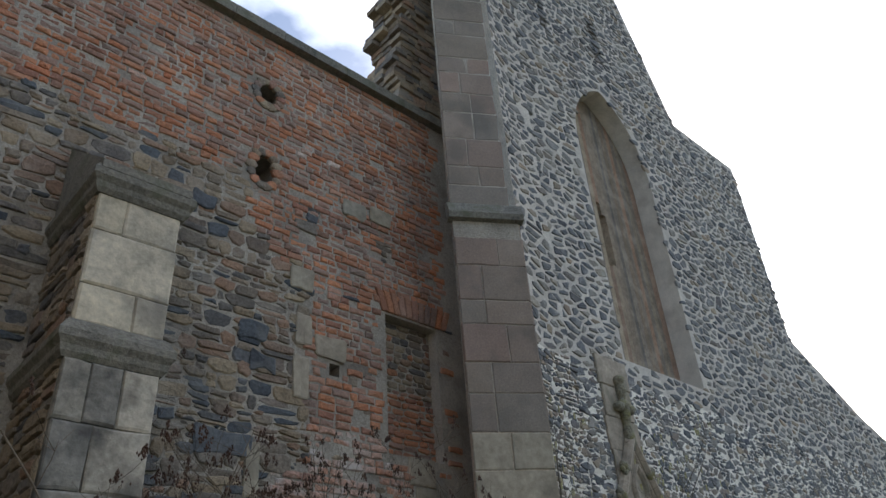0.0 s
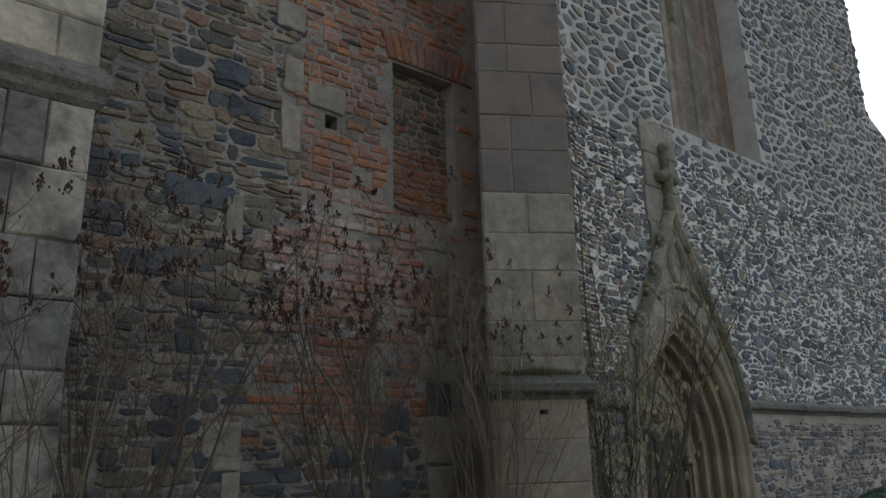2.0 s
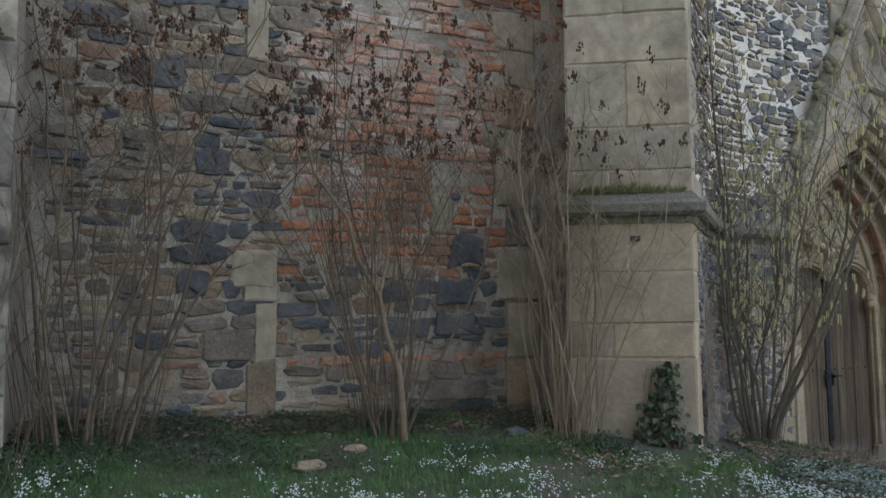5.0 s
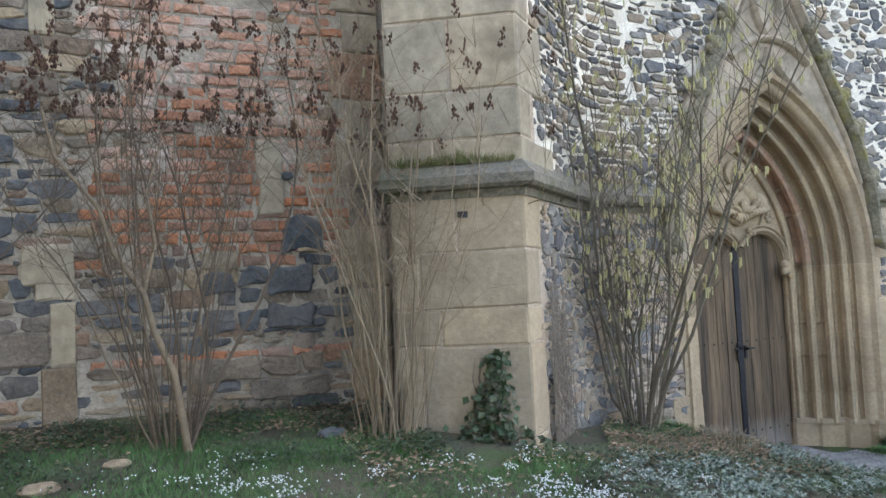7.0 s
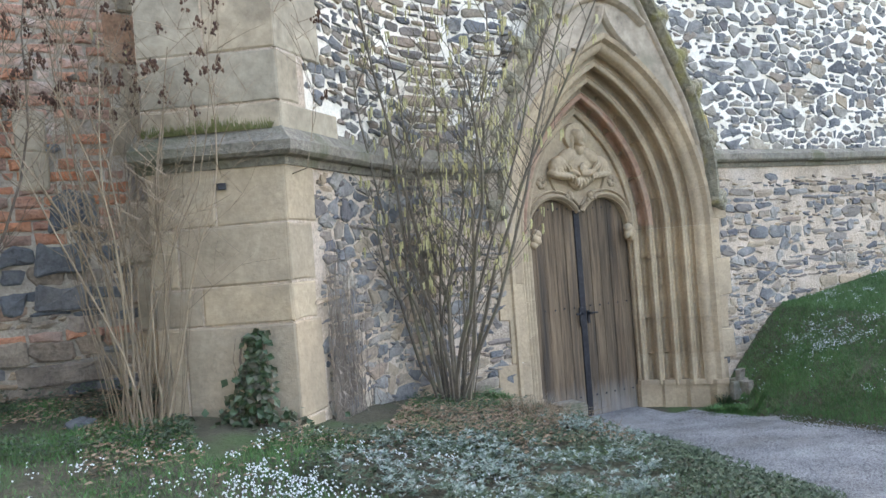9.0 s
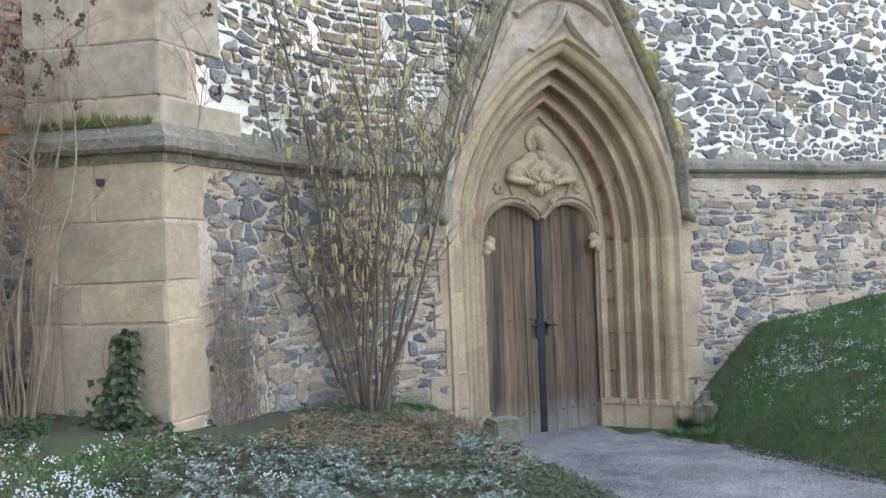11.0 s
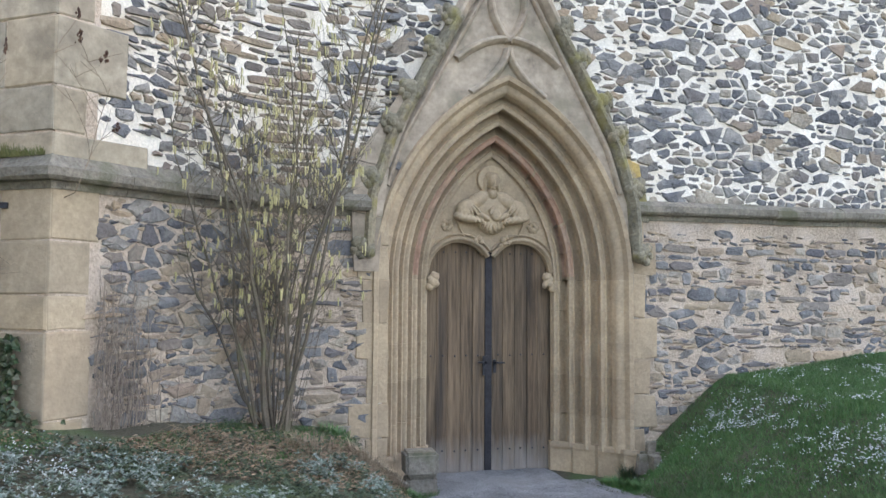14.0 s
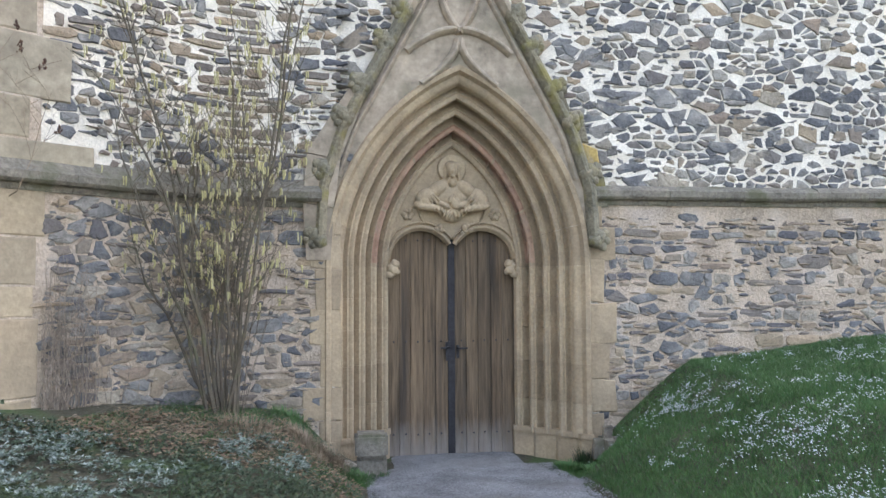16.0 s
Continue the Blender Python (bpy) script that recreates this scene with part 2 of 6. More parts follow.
M_DRY = surface("dead_leaf", [(0.20, 0.14, 0.09), (0.28, 0.20, 0.13), (0.14, 0.10, 0.065), (0.34, 0.26, 0.18)], 0.9, 20, 3, 0.1, 0.25)
M_PETAL = surface("snowdrop_petal", [(0.64, 0.68, 0.69), (0.50, 0.55, 0.56)], 0.6, 20, 3, 0.0, 0.08)
M_STALK = surface("dry_stalk", [(0.26, 0.205, 0.14), (0.19, 0.148, 0.10), (0.33, 0.265, 0.185)], 0.9, 30, 5, 0.2, 0.25)
M_MOSS = surface("olive_moss", [(0.13, 0.135, 0.045), (0.17, 0.17, 0.07), (0.09, 0.11, 0.035)], 0.95, 20, 3, 0.0, 0.25)
M_CREEPER = surface("grey_dry_creeper", [(0.26, 0.22, 0.18), (0.33, 0.28, 0.23), (0.20, 0.165, 0.135)], 0.95, 30, 5, 0.2, 0.25)
M_ASHLAR_RED = surface("red_brown_sandstone", [(0.27, 0.19, 0.15), (0.24, 0.20, 0.155), (0.31, 0.225, 0.175), (0.22, 0.19, 0.155), (0.29, 0.23, 0.18)], 0.9, 50, 1.4, 0.35, 0.22, stain_colour=(0.14, 0.12, 0.10), stain_amount=0.65)

# ---- building helpers ----
rnd = random.Random(7)


def to_mesh(name, verts, faces, material, smooth=False):
    me = bpy.data.meshes.new(name)
    me.from_pydata([tuple(v) for v in verts], [], faces)
    me.materials.append(material)
    me.validate()
    me.update()
    if smooth:
        me.shade_smooth()
    return me


def part(name, geometry, material, parent=None, label="", smooth=False):
    """One mesh object from a bmesh or from (verts, faces), under a thing or a part."""
    if isinstance(geometry, bmesh.types.BMesh):
        me = bpy.data.meshes.new(name)
        bmesh.ops.recalc_face_normals(geometry, faces=geometry.faces[:])
        geometry.to_mesh(me)
        geometry.free()
        me.materials.append(material)
        if smooth:
            me.shade_smooth()
    else:
        me = to_mesh(name, geometry[0], geometry[1], material, smooth)
    ob = new(name, me)
    if parent:
        ob.parent = parent
    if label:
        tagged(ob, label)
    return ob


class Heap:
    """Verts and faces of many pieces for one mesh."""

    def __init__(self):
        self.v, self.f = [], []

    def add(self, verts, faces):
        k = len(self.v)
        self.v.extend(verts)
        self.f.extend([tuple(i + k for i in f) for f in faces])

    def box(self, a, b):
        (x0, y0, z0), (x1, y1, z1) = a, b
        self.add([(x0, y0, z0), (x1, y0, z0), (x1, y1, z0), (x0, y1, z0), (x0, y0, z1), (x1, y0, z1), (x1, y1, z1), (x0, y1, z1)],
                 [(3, 2, 1, 0), (4, 5, 6, 7), (0, 1, 5, 4), (1, 2, 6, 5), (2, 3, 7, 6), (3, 0, 4, 7)])

    def prism(self, outline, z0, z1):
        n = len(outline)
        self.add([(x, y, z0) for x, y in outline] + [(x, y, z1) for x, y in outline],
                 [tuple(range(n))[::-1], tuple(range(n, 2 * n))] + [(i, (i + 1) % n, n + (i + 1) % n, n + i) for i in range(n)])

    def done(self):
        return self.v, self.f

    def welded(self):
        """The same as one joined skin."""
        bm = bmesh.new()
        vs = [bm.verts.new(v) for v in self.v]
        for f in self.f:
            bm.faces.new([vs[i] for i in f])
        bmesh.ops.remove_doubles(bm, verts=bm.verts[:], dist=0.0005)
        return bm


class Plane:
    """An upright wall face: u metres along it, z up, d metres out of it."""

    def __init__(self, start, end):
        a, b = Vector(start), Vector(end)
        self.o, self.len = a, (b - a).length
        self.u = (b - a).normalized()
        self.n = Vector((self.u.y, -self.u.x))

    def at(self, u, z, d=0.0):
        p = self.o + self.u * u + self.n * d
        return (p.x, p.y, z)


class Bent:
    """The same for a face that bends round in plan, along points joined one to the next."""

    def __init__(self, points):
        self.legs, self.len = [], 0.0
        for a, b in zip(points, points[1:]):
            leg = Plane(a, b)
            self.legs.append((self.len, leg))
            self.len += leg.len

    def at(self, u, z, d=0.0):
        start, leg = [q for q in self.legs if q[0] <= max(0.0, u)][-1]
        return leg.at(u - start, z, d)

    def out_of(self, x, y):
        """Metres in front of the face and along it, at the leg that a place stands before."""
        best = None
        for start, leg in self.legs:
            q = Vector((x, y)) - leg.o
            u, d = q.dot(leg.u), q.dot(leg.n)
            gap = max(0.0, -u, u - leg.len) + abs(d)
            if best is None or gap < best[0]:
                best = (gap, d, start + u, leg.n)
        return best[1:]


def stone(plane, outline, depth, bevel=0.012, rough=0.006):
    """A stone with a bevelled, uneven face from its outline [(u, z), ...] on a wall plane."""
    n = len(outline)
    cu, cz = sum(p[0] for p in outline) / n, sum(p[1] for p in outline) / n
    v, f = [], []
    for u, z in outline:
        v.append(plane.at(u, z, -0.03))
    for u, z in outline:
        v.append(plane.at(u, z, depth - bevel * rnd.uniform(0.5, 1.3)))
    for u, z in outline:
        k = 1 - min(0.4, bevel * 1.6 / max(0.02, math.hypot(u - cu, z - cz)))
        v.append(plane.at(cu + (u - cu) * k, cz + (z - cz) * k, depth + rnd.uniform(-rough, rough)))
    v.append(plane.at(cu + rnd.uniform(-0.2, 0.2) * (outline[0][0] - cu), cz, depth + rnd.uniform(0, rough * 1.6)))
    for i in range(n):
        j = (i + 1) % n
        f += [(i, j, n + j, n + i), (n + i, n + j, 2 * n + j, 2 * n + i), (2 * n + i, 2 * n + j, 3 * n)]
    return v, f


def clip(poly, px, pz, nx, nz):
    out = []
    for i in range(len(poly)):
        a, b = poly[i], poly[(i + 1) % len(poly)]
        da, db = (a[0] - px) * nx + (a[1] - pz) * nz, (b[0] - px) * nx + (b[1] - pz) * nz
        if da <= 0:
            out.append(a)
        if da * db < 0:
            t = da / (da - db)
            out.append((a[0] + (b[0] - a[0]) * t, a[1] + (b[1] - a[1]) * t))
    return out


def rubble(u0, u1, z0, z1, w, h, gap, drop=0.25, jitter=0.42, shrink=(1.0, 1.0), rag=0.0):
    """Outlines of irregular stones that fill a field, w by h metres on average, with joints of about gap."""
    nu, nz = max(1, round((u1 - u0) / w)), max(1, round((z1 - z0) / h))
    seeds = {}
    for j in range(-2, nz + 2):
        for i in range(-2, nu + 2):
            if rnd.random() < drop:
                continue
            seeds[i, j] = ((i + 0.5 + 0.5 * (j % 2) + rnd.uniform(-jitter, jitter)), (j + 0.5 + rnd.uniform(-jitter, jitter) * 0.72))
    out = []
    for (i, j), (a, b) in seeds.items():
        if not (0 <= i < nu and 0 <= j < nz):
            continue
        poly = [(a - 1.6, b - 1.6), (a + 1.6, b - 1.6), (a + 1.6, b + 1.6), (a - 1.6, b + 1.6)]
        for dj in range(-3, 4):
            for di in range(-3, 4):
                s = seeds.get((i + di, j + dj))
                if s and (di or dj):
                    poly = clip(poly, (a + s[0]) / 2, (b + s[1]) / 2, s[0] - a, s[1] - b)
                    if len(poly) < 3:
                        break
            if len(poly) < 3:
                break
        if len(poly) < 3:
            continue
        P = [(u0 + p[0] * w, z0 + p[1] * h) for p in poly]
        n = len(P)
        cu, cz = sum(p[0] for p in P) / n, sum(p[1] for p in P) / n
        # draw in every side by half a joint, and soften the corners
        q = P
        g = gap * rnd.choice((0.35, 0.45, 0.5, 0.6, 0.8))
        for k in range(n):
            p1, p2 = P[k], P[(k + 1) % n]
            ex, ez = p2[0] - p1[0], p2[1] - p1[1]
            m = math.hypot(ex, ez) or 1
            nx, nzv = ez / m, -ex / m
            if (cu - p1[0]) * nx + (cz - p1[1]) * nzv > 0:
                nx, nzv = -nx, -nzv
            q = clip(q, p1[0] - nx * g, p1[1] - nzv * g, nx, nzv)
            if len(q) < 3:
                break
        if len(q) < 3:
            continue
        r = []
        su, sz = rnd.uniform(*shrink), rnd.uniform(*shrink)
        for k in range(len(q)):
            p, c, s = q[k - 1], q[k], q[(k + 1) % len(q)]
            e, g = rnd.uniform(0.03, 0.13), rnd.uniform(0.03, 0.13)
            r += [(c[0] + (p[0] - c[0]) * e, c[1] + (p[1] - c[1]) * e), (c[0] + (s[0] - c[0]) * g, c[1] + (s[1] - c[1]) * g)]
        r = [(cu + (a - cu) * su + rnd.uniform(-rag, rag), cz + (b - cz) * sz + rnd.uniform(-rag, rag)) for a, b in r]
        us, zs = [p[0] for p in r], [p[1] for p in r]
        if max(us) - min(us) < 0.035 or max(zs) - min(zs) < 0.025:
            continue
        out.append(((cu, cz), r))
    return out


def coursed(u0, u1, z0, z1, heights, widths, gap, tilt=0.012):
    """Outlines of thin, roughly coursed slabs: rows of uneven height, each stone with its own slope and broken corners."""
    out, z = [], z0
    while z < z1:
        h = rnd.choice(heights) * rnd.uniform(0.85, 1.15)
        u = u0 - rnd.random() * 0.2
        while u < u1:
            w = rnd.choice(widths) * rnd.uniform(0.75, 1.25) * (0.7 + h * 3)
            lift = 0.3 * h * noise.noise((u * 1.7, z * 2.3, 5))
            splits = [(0.0, 1.0)] if h < 0.11 or rnd.random() < 0.6 else [(0.0, 0.45), (0.45, 1.0)]
            for s0, s1 in splits:
                a, b = z + h * s0 + lift, z + h * s1 + lift
                g = gap * rnd.uniform(0.3, 0.75)
                r = lambda k=tilt: rnd.uniform(-k, k)
                c1, c2 = rnd.uniform(0.08, 0.3) * w, rnd.uniform(0.08, 0.3) * w
                m = (a + b) / 2
                o = [(u + c1, a + g + r()), (u + w - c2, a + g + r()), (u + w - g, m - 0.2 * (b - a) + r()), (u + w - g + r(0.02), b - g - 0.1 * (b - a)),
                     (u + w - c1, b - g + r()), (u + c2, b - g + r()), (u + g + r(0.02), b - g - 0.2 * (b - a)), (u + g, m - 0.1 * (b - a) + r())]
                if b - a > 2.2 * g + 0.012:
                    out.append(((u + w / 2, m), o))
            u += w
        z += h
    return out


def shards(u0, u1, z0, z1, count):
    """Small thin flakes pressed into the joints."""
    out = []
    for _ in range(count):
        u, z, w, h = rnd.uniform(u0, u1), rnd.uniform(z0, z1), rnd.uniform(0.025, 0.07), rnd.uniform(0.006, 0.022)
        k = rnd.uniform(-0.25, 0.25)
        out.append(((u, z), [(u - w, z - k * w), (u - w * 0.4, z - h - k * w * 0.4), (u + w * 0.6, z - h + k * w * 0.6), (u + w, z + k * w), (u + w * 0.3, z + h + k * w * 0.3), (u - w * 0.5, z + h - k * w * 0.5)]))
    return out


def wobble(rect, amount):
    """A nearly rectangular outline (u0, z0, u1, z1) with uneven sides."""
    a, b, c, d = rect
    r = lambda: rnd.uniform(-amount, amount)
    m = (a + c) / 2
    return [(a + r(), b + r()), (m + r(), b + r()), (c + r(), b + r()), (c + r(), d + r()), (m + r(), d + r()), (a + r(), d + r())]


def lay(plane, stones, owner, materials, names, near, limit=300, proud=(0.008, 0.03), bevel=0.012):
    """Put stones on a wall: the nearest ones as parts of owner, the rest joined. stones: (centre, outline, kind)."""
    singles, rest = [], {}
    for s in stones:
        (singles if near(*s[0]) and len(singles) < limit else rest.setdefault(s[2], [])).append(s)
    for kind, group in rest.items():
        heap = Heap()
        for c, o, k in group:
            heap.add(*stone(plane, o, rnd.uniform(*proud), bevel))
        ob = part("far_" + names[kind] + "s", heap.done(), materials[kind], owner)
        tagged(ob, kind="stuff")
    return [(names[k], stone(plane, o, rnd.uniform(*proud), bevel), materials[k], owner) for c, o, k in singles]


class Cover:
    """Which 2 cm squares of a wall already carry a stone."""

    def __init__(self):
        self.cells = set()

    def inside(self, outline):
        us, zs = [p[0] for p in outline], [p[1] for p in outline]
        for i in range(int(min(us) / 0.02), int(max(us) / 0.02) + 1):
            for j in range(int(min(zs) / 0.02), int(max(zs) / 0.02) + 1):
                u, z, odd = (i + 0.5) * 0.02, (j + 0.5) * 0.02, False
                for (ua, za), (ub, zb) in zip(outline, outline[1:] + outline[:1]):
                    if (za > z) != (zb > z) and u < ua + (ub - ua) * (z - za) / (zb - za):
                        odd = not odd
                if odd:
                    yield i, j

    def take(self, outline):
        self.cells.update(self.inside(outline))

    def free(self, outline):
        return not any(c in self.cells for c in self.inside(outline))

    def fill(self, u0, u1, z0, z1, sizes, margin=1.0):
        """Smaller stones for the gaps that the stones laid so far leave, with margin times their own size kept clear."""
        for w, hh in sizes:
            for c, o in rubble(u0, u1, z0, z1, w, hh, 0.010, 0.1, 0.4, (0.8, 1.0), 0.006):
                if self.free([(c[0] + (p[0] - c[0]) * margin, c[1] + (p[1] - c[1]) * margin) for p in o]):
                    self.take(o)
                    yield c, o


PIECES = []  # the single stones and bricks, made at the very end


def slab_wall(name, plane, depth, slices, material, label):
    """A wall with thickness, from upright slices (u0, u1, [(z0 left, z0 right, z1 left, z1 right), ...])."""
    heap = Heap()
    for a, b, spans in slices:
        for zl, zr, tl, tr in spans:
            v = [plane.at(a, zl), plane.at(b, zr), plane.at(b, zr, -depth), plane.at(a, zl, -depth),
                 plane.at(a, tl), plane.at(b, tr), plane.at(b, tr, -depth), plane.at(a, tl, -depth)]
            heap.add(v, [(3, 2, 1, 0), (4, 5, 6, 7), (0, 1, 5, 4), (1, 2, 6, 5), (2, 3, 7, 6), (3, 0, 4, 7)])
    return tagged(part(name, heap.done(), material), label, "wall", kind="structure")


# ---- the ground ----
def smooth01(t):
    t = max(0.0, min(1.0, t))
    return t * t * (3 - 2 * t)


def ground_z(x, y):
    path_z = min(0.62, 0.08 * max(0.0, -y - 0.45))
    yl, xl = max(-9.0, min(0.0, y)), max(-12.0, min(-3.0, x))
    lawn = 1.12 + 0.075 * (yl + 0.3) - 0.035 * (xl + 5)
    bed_z = min(lawn, 0.57 + 0.16 * (-1.4 - x) + 0.03 * min(0.0, y + 0.6))
    left = path_z + (bed_z - path_z) * smooth01((-0.86 - x) / 0.85)
    xr = max(0.95, min(8.0, x))
    bank = 1.02 + 0.12 * max(0.0, xr - 2.6) + 0.03 * max(-4.0, y + 0.3)
    start = 0.90 + 0.42 * smooth01((y + 1.35) / 0.75)
    kr = max(0.0, min(1.0, (x - start) / (2.41 - start))) ** 0.78
    z = left if x < 0 else path_z + (bank - path_z) * kr
    n = noise.noise((x * 0.9, y * 0.9, 3.0)) * 0.03 + noise.noise((x * 3.1, y * 3.1, 8.0)) * 0.015
    if -0.95 < x < 0.95:
        n *= 0.3
    if y < -30 or abs(x) > 40 or y > 30:
        n *= 0.2
    return z + n


def steps(parts):
    out = []
    for a, b, s in parts:
        n = max(1, round((b - a) / s))
        out += [a + (b - a) * i / n for i in range(n)]
    return out + [parts[-1][1]]


gx = steps([(-900, -100, 100), (-100, -20, 10), (-20, -10, 0.6), (-10, 6, 0.11), (6, 16, 0.6), (16, 100, 10), (100, 900, 100)])
gy = steps([(-900, -100, 100), (-100, -16, 10), (-16, -8, 0.6), (-8, 0.6, 0.11), (0.6, 16, 2), (16, 100, 12), (100, 900, 100)])
gv = [(x, y, ground_z(x, y)) for y in gy for x in gx]
gf = [(j * len(gx) + i, j * len(gx) + i + 1, (j + 1) * len(gx) + i + 1, (j + 1) * len(gx) + i) for j in range(len(gy) - 1) for i in range(len(gx) - 1)]
ground = tagged(part("ground", (gv, gf), M_SOIL, smooth=True), "dark soil and sparse turf sloping down to a path", "ground", kind="structure")

pv, pf = [], []
rows = 70
for j in range(rows + 1):
    y = 0.22 - j * 0.16
    wl_, wr_ = -0.95 + 0.16 * noise.noise((y * 1.3, 1, 0)), 0.93 + 0.10 * noise.noise((y * 1.3, 5, 0))
    if y > -0.35:
        wl_, wr_ = max(wl_, -0.72), min(wr_, 0.74)
    for i in range(13):
        x = wl_ + (wr_ - wl_) * i / 12
        lift = 0.022 if 0 < i < 12 else -0.03
        pv.append((x, y, ground_z(x, y) + lift + 0.008 * noise.noise((x * 6, y * 6, 2))))
for j in range(rows):
    for i in range(12):
        pf.append((j * 13 + i, (j + 1) * 13 + i, (j + 1) * 13 + i + 1, j * 13 + i + 1))
path_ob = tagged(part("path", (pv, pf), M_GRAVEL, smooth=True), "grey gravel path running down to the church door", "path", kind="structure")

# ---- wall planes ----
YA, YB = -0.31, -0.29
PA = Plane((-14.0, YA), (-3.9, YA))
CORNER_L, CORNER_R = (-4.50, -1.23), (-3.74, -1.70)
PS = Bent([CORNER_R, (-2.95, -0.98), (-2.62, -0.72), (-2.30, -0.54), (-1.95, -0.45), (-1.55, -0.40), (-1.22, -0.38)])
BENDS = [PS.len * i / 24 for i in range(25)]
PB = Plane((-1.26, YB), (16.0, YB))
PF = Plane(CORNER_L, CORNER_R)

# pointed arch of the portal: half width, radius and centre of the inner edge; springing height
ARCH_A, ARCH_R, SPRING = 0.68, 1.545, 2.0
ARCH_C = ARCH_R - ARCH_A


def arch_z(x, u):
    """Height of the arch drawn u metres outside the inner edge, above x."""
    d = (ARCH_R + u) ** 2 - (abs(x) + ARCH_C) ** 2
    return SPRING + math.sqrt(d) if d > 0 else 0.0


# the long wall of mixed stone and brick
HOLES = [(-4.92, -4.05, 4.55, 6.34), (-6.95, -6.62, 8.82, 9.18), (-6.93, -6.60, 7.55, 8.0), (-5.76, -5.62, 5.31, 5.46)]
cuts = sorted({0.0, PA.len + 0.6, *[h[0] + 14 for h in HOLES], *[h[1] + 14 for h in HOLES]})
sl = []
for a, b in zip(cuts, cuts[1:]):
    m, zs = (a + b) / 2 - 14, [-0.4]
    for x0, x1, z0, z1 in sorted(HOLES, key=lambda h: h[2]):
        if x0 < m < x1:
            zs += [z0, z1]
    zs.append(10.0)
    sl.append((a, b, [(zs[i], zs[i], zs[i + 1], zs[i + 1]) for i in range(0, len(zs), 2)]))
h = Heap()
for i, (x0, x1, z0, z1) in enumerate(HOLES):
    h.box((x0 - 0.1, YA + (0.17 if i == 0 else 0.6), z0 - 0.1), (x1 + 0.1, YA + 0.9, z1 + 0.1))
wall_a = slab_wall("wall_north", PA, 1.0, sl, M_MORTAR_OLD, "tall old wall of brown rubble stone and red brick")

part("niche_back", h.done(), M_MORTAR_OLD, wall_a)

# the slanting wall between the corner buttress and the portal
h = Heap()
h.prism([PS.at(u, 0)[:2] for u in BENDS] + [PS.at(u, 0, -0.5)[:2] for u in BENDS[::-1]], -0.4, 22.0)
wall_s = tagged(part("wall_slanting", h.done(), M_MORTAR), "dark basalt rubble wall with white lime joints", "wall", kind="structure")


# the gabled facade with the portal and the tall window above it
def top_z(x):
    if x <= 5.47:
        return min(22.0, 15.24 + (5.47 - x) * 2.68)
    if x <= 8.62:
        return 15.2
    return 9.6 - (x - 8.62) * 0.45 if x < 11.9 else 8.12 - (x - 11.9) * 0.30


WIN = (0.52, 3.2, 7.3, 12.2)


def win_top(x):
    c, a = (WIN[0] + WIN[1]) / 2, (WIN[1] - WIN[0]) / 2
    r, off = 1.7 * a, 0.7 * a
    return WIN[3] + math.sqrt(max(0.0, r * r - (abs(x - c) + off) ** 2))


SLITS = [(2.05, 2.42, 15.45, 17.1), (-0.06, 0.2, 15.2, 16.4)]
xs = sorted({round(v, 3) for v in [-1.26, 2.05, 2.42, -0.06, 0.2, 5.47, 8.62, 8.6201, 11.9, 16.0, *WIN[:2]] + [-1.3 + 0.065 * i for i in range(1, 40)] + [WIN[0] + 0.13 * i for i in range(21)] + [-1.30 + 0.5 * i for i in range(1, 35)]})
xs = [x for x in xs if -1.26 <= x <= 16.0]
sl = []
for a, b in zip(xs, xs[1:]):
    spans, m = [], (a + b) / 2
    lo = [-0.4, -0.4]
    if abs(m) < 1.26:
        lo = [max(2.0, arch_z(a, 0.56)), max(2.0, arch_z(b, 0.56))]
    if WIN[0] <= m <= WIN[1]:
        spans = [(*lo, WIN[2] - 0.25, WIN[2] - 0.25), (win_top(a), win_top(b), top_z(a), top_z(b))]
    else:
        spans = [(*lo, top_z(a + 1e-6), top_z(b - 1e-6))]
    for x0, x1, z0, z1 in SLITS:
        if x0 < m < x1:
            zl, zr, tl, tr = spans.pop()
            spans += [(zl, zr, z0, z0), (z1, z1, tl, tr)]
    sl.append((a + 1.26, b + 1.26, spans))
wall_b = slab_wall("wall_west", PB, 1.3, sl, M_MORTAR_UP, "gabled church facade of dark rubble with white joints")
h = Heap()
h.box((1.44, YB - 0.004, -0.3), (15.9, YB + 0.1, 2.62))
part("lower_joint_bed", h.done(), M_MORTAR_LOW, wall_b)


def bed(u0, u1, d, z0, z1):
    """A thin sheet of mortar that follows the bent wall."""
    us = [u0] + [u for u in BENDS if u0 < u < u1] + [u1]
    heap = Heap()
    heap.prism([PS.at(u, 0, d)[:2] for u in us] + [PS.at(u, 0, d - 0.1)[:2] for u in us[::-1]], z0, z1)
    return heap.done()


part("lower_joint_bed", bed(0.3, PS.len - 0.1, 0.004, -0.3, 2.62), M_MORTAR_LOW, wall_s)
mid = Heap()
for a, b, spans in sl:
    for zl, zr, tl, tr in spans:
        zl, zr, tl, tr = max(zl, 2.62), max(zr, 2.62), min(tl, 6.6), min(tr, 6.6)
        if min(tl, tr) > max(zl, zr):
            v = [PB.at(a, zl, 0.004), PB.at(b, zr, 0.004), PB.at(b, tr, 0.004), PB.at(a, tl, 0.004), PB.at(a, zl, -0.05), PB.at(b, zr, -0.05), PB.at(b, tr, -0.05), PB.at(a, tl, -0.05)]
            mid.add(v, [(0, 1, 2, 3), (7, 6, 5, 4), (0, 4, 5, 1), (3, 2, 6, 7)])
part("white_joint_bed", mid.welded(), M_MORTAR, wall_b)
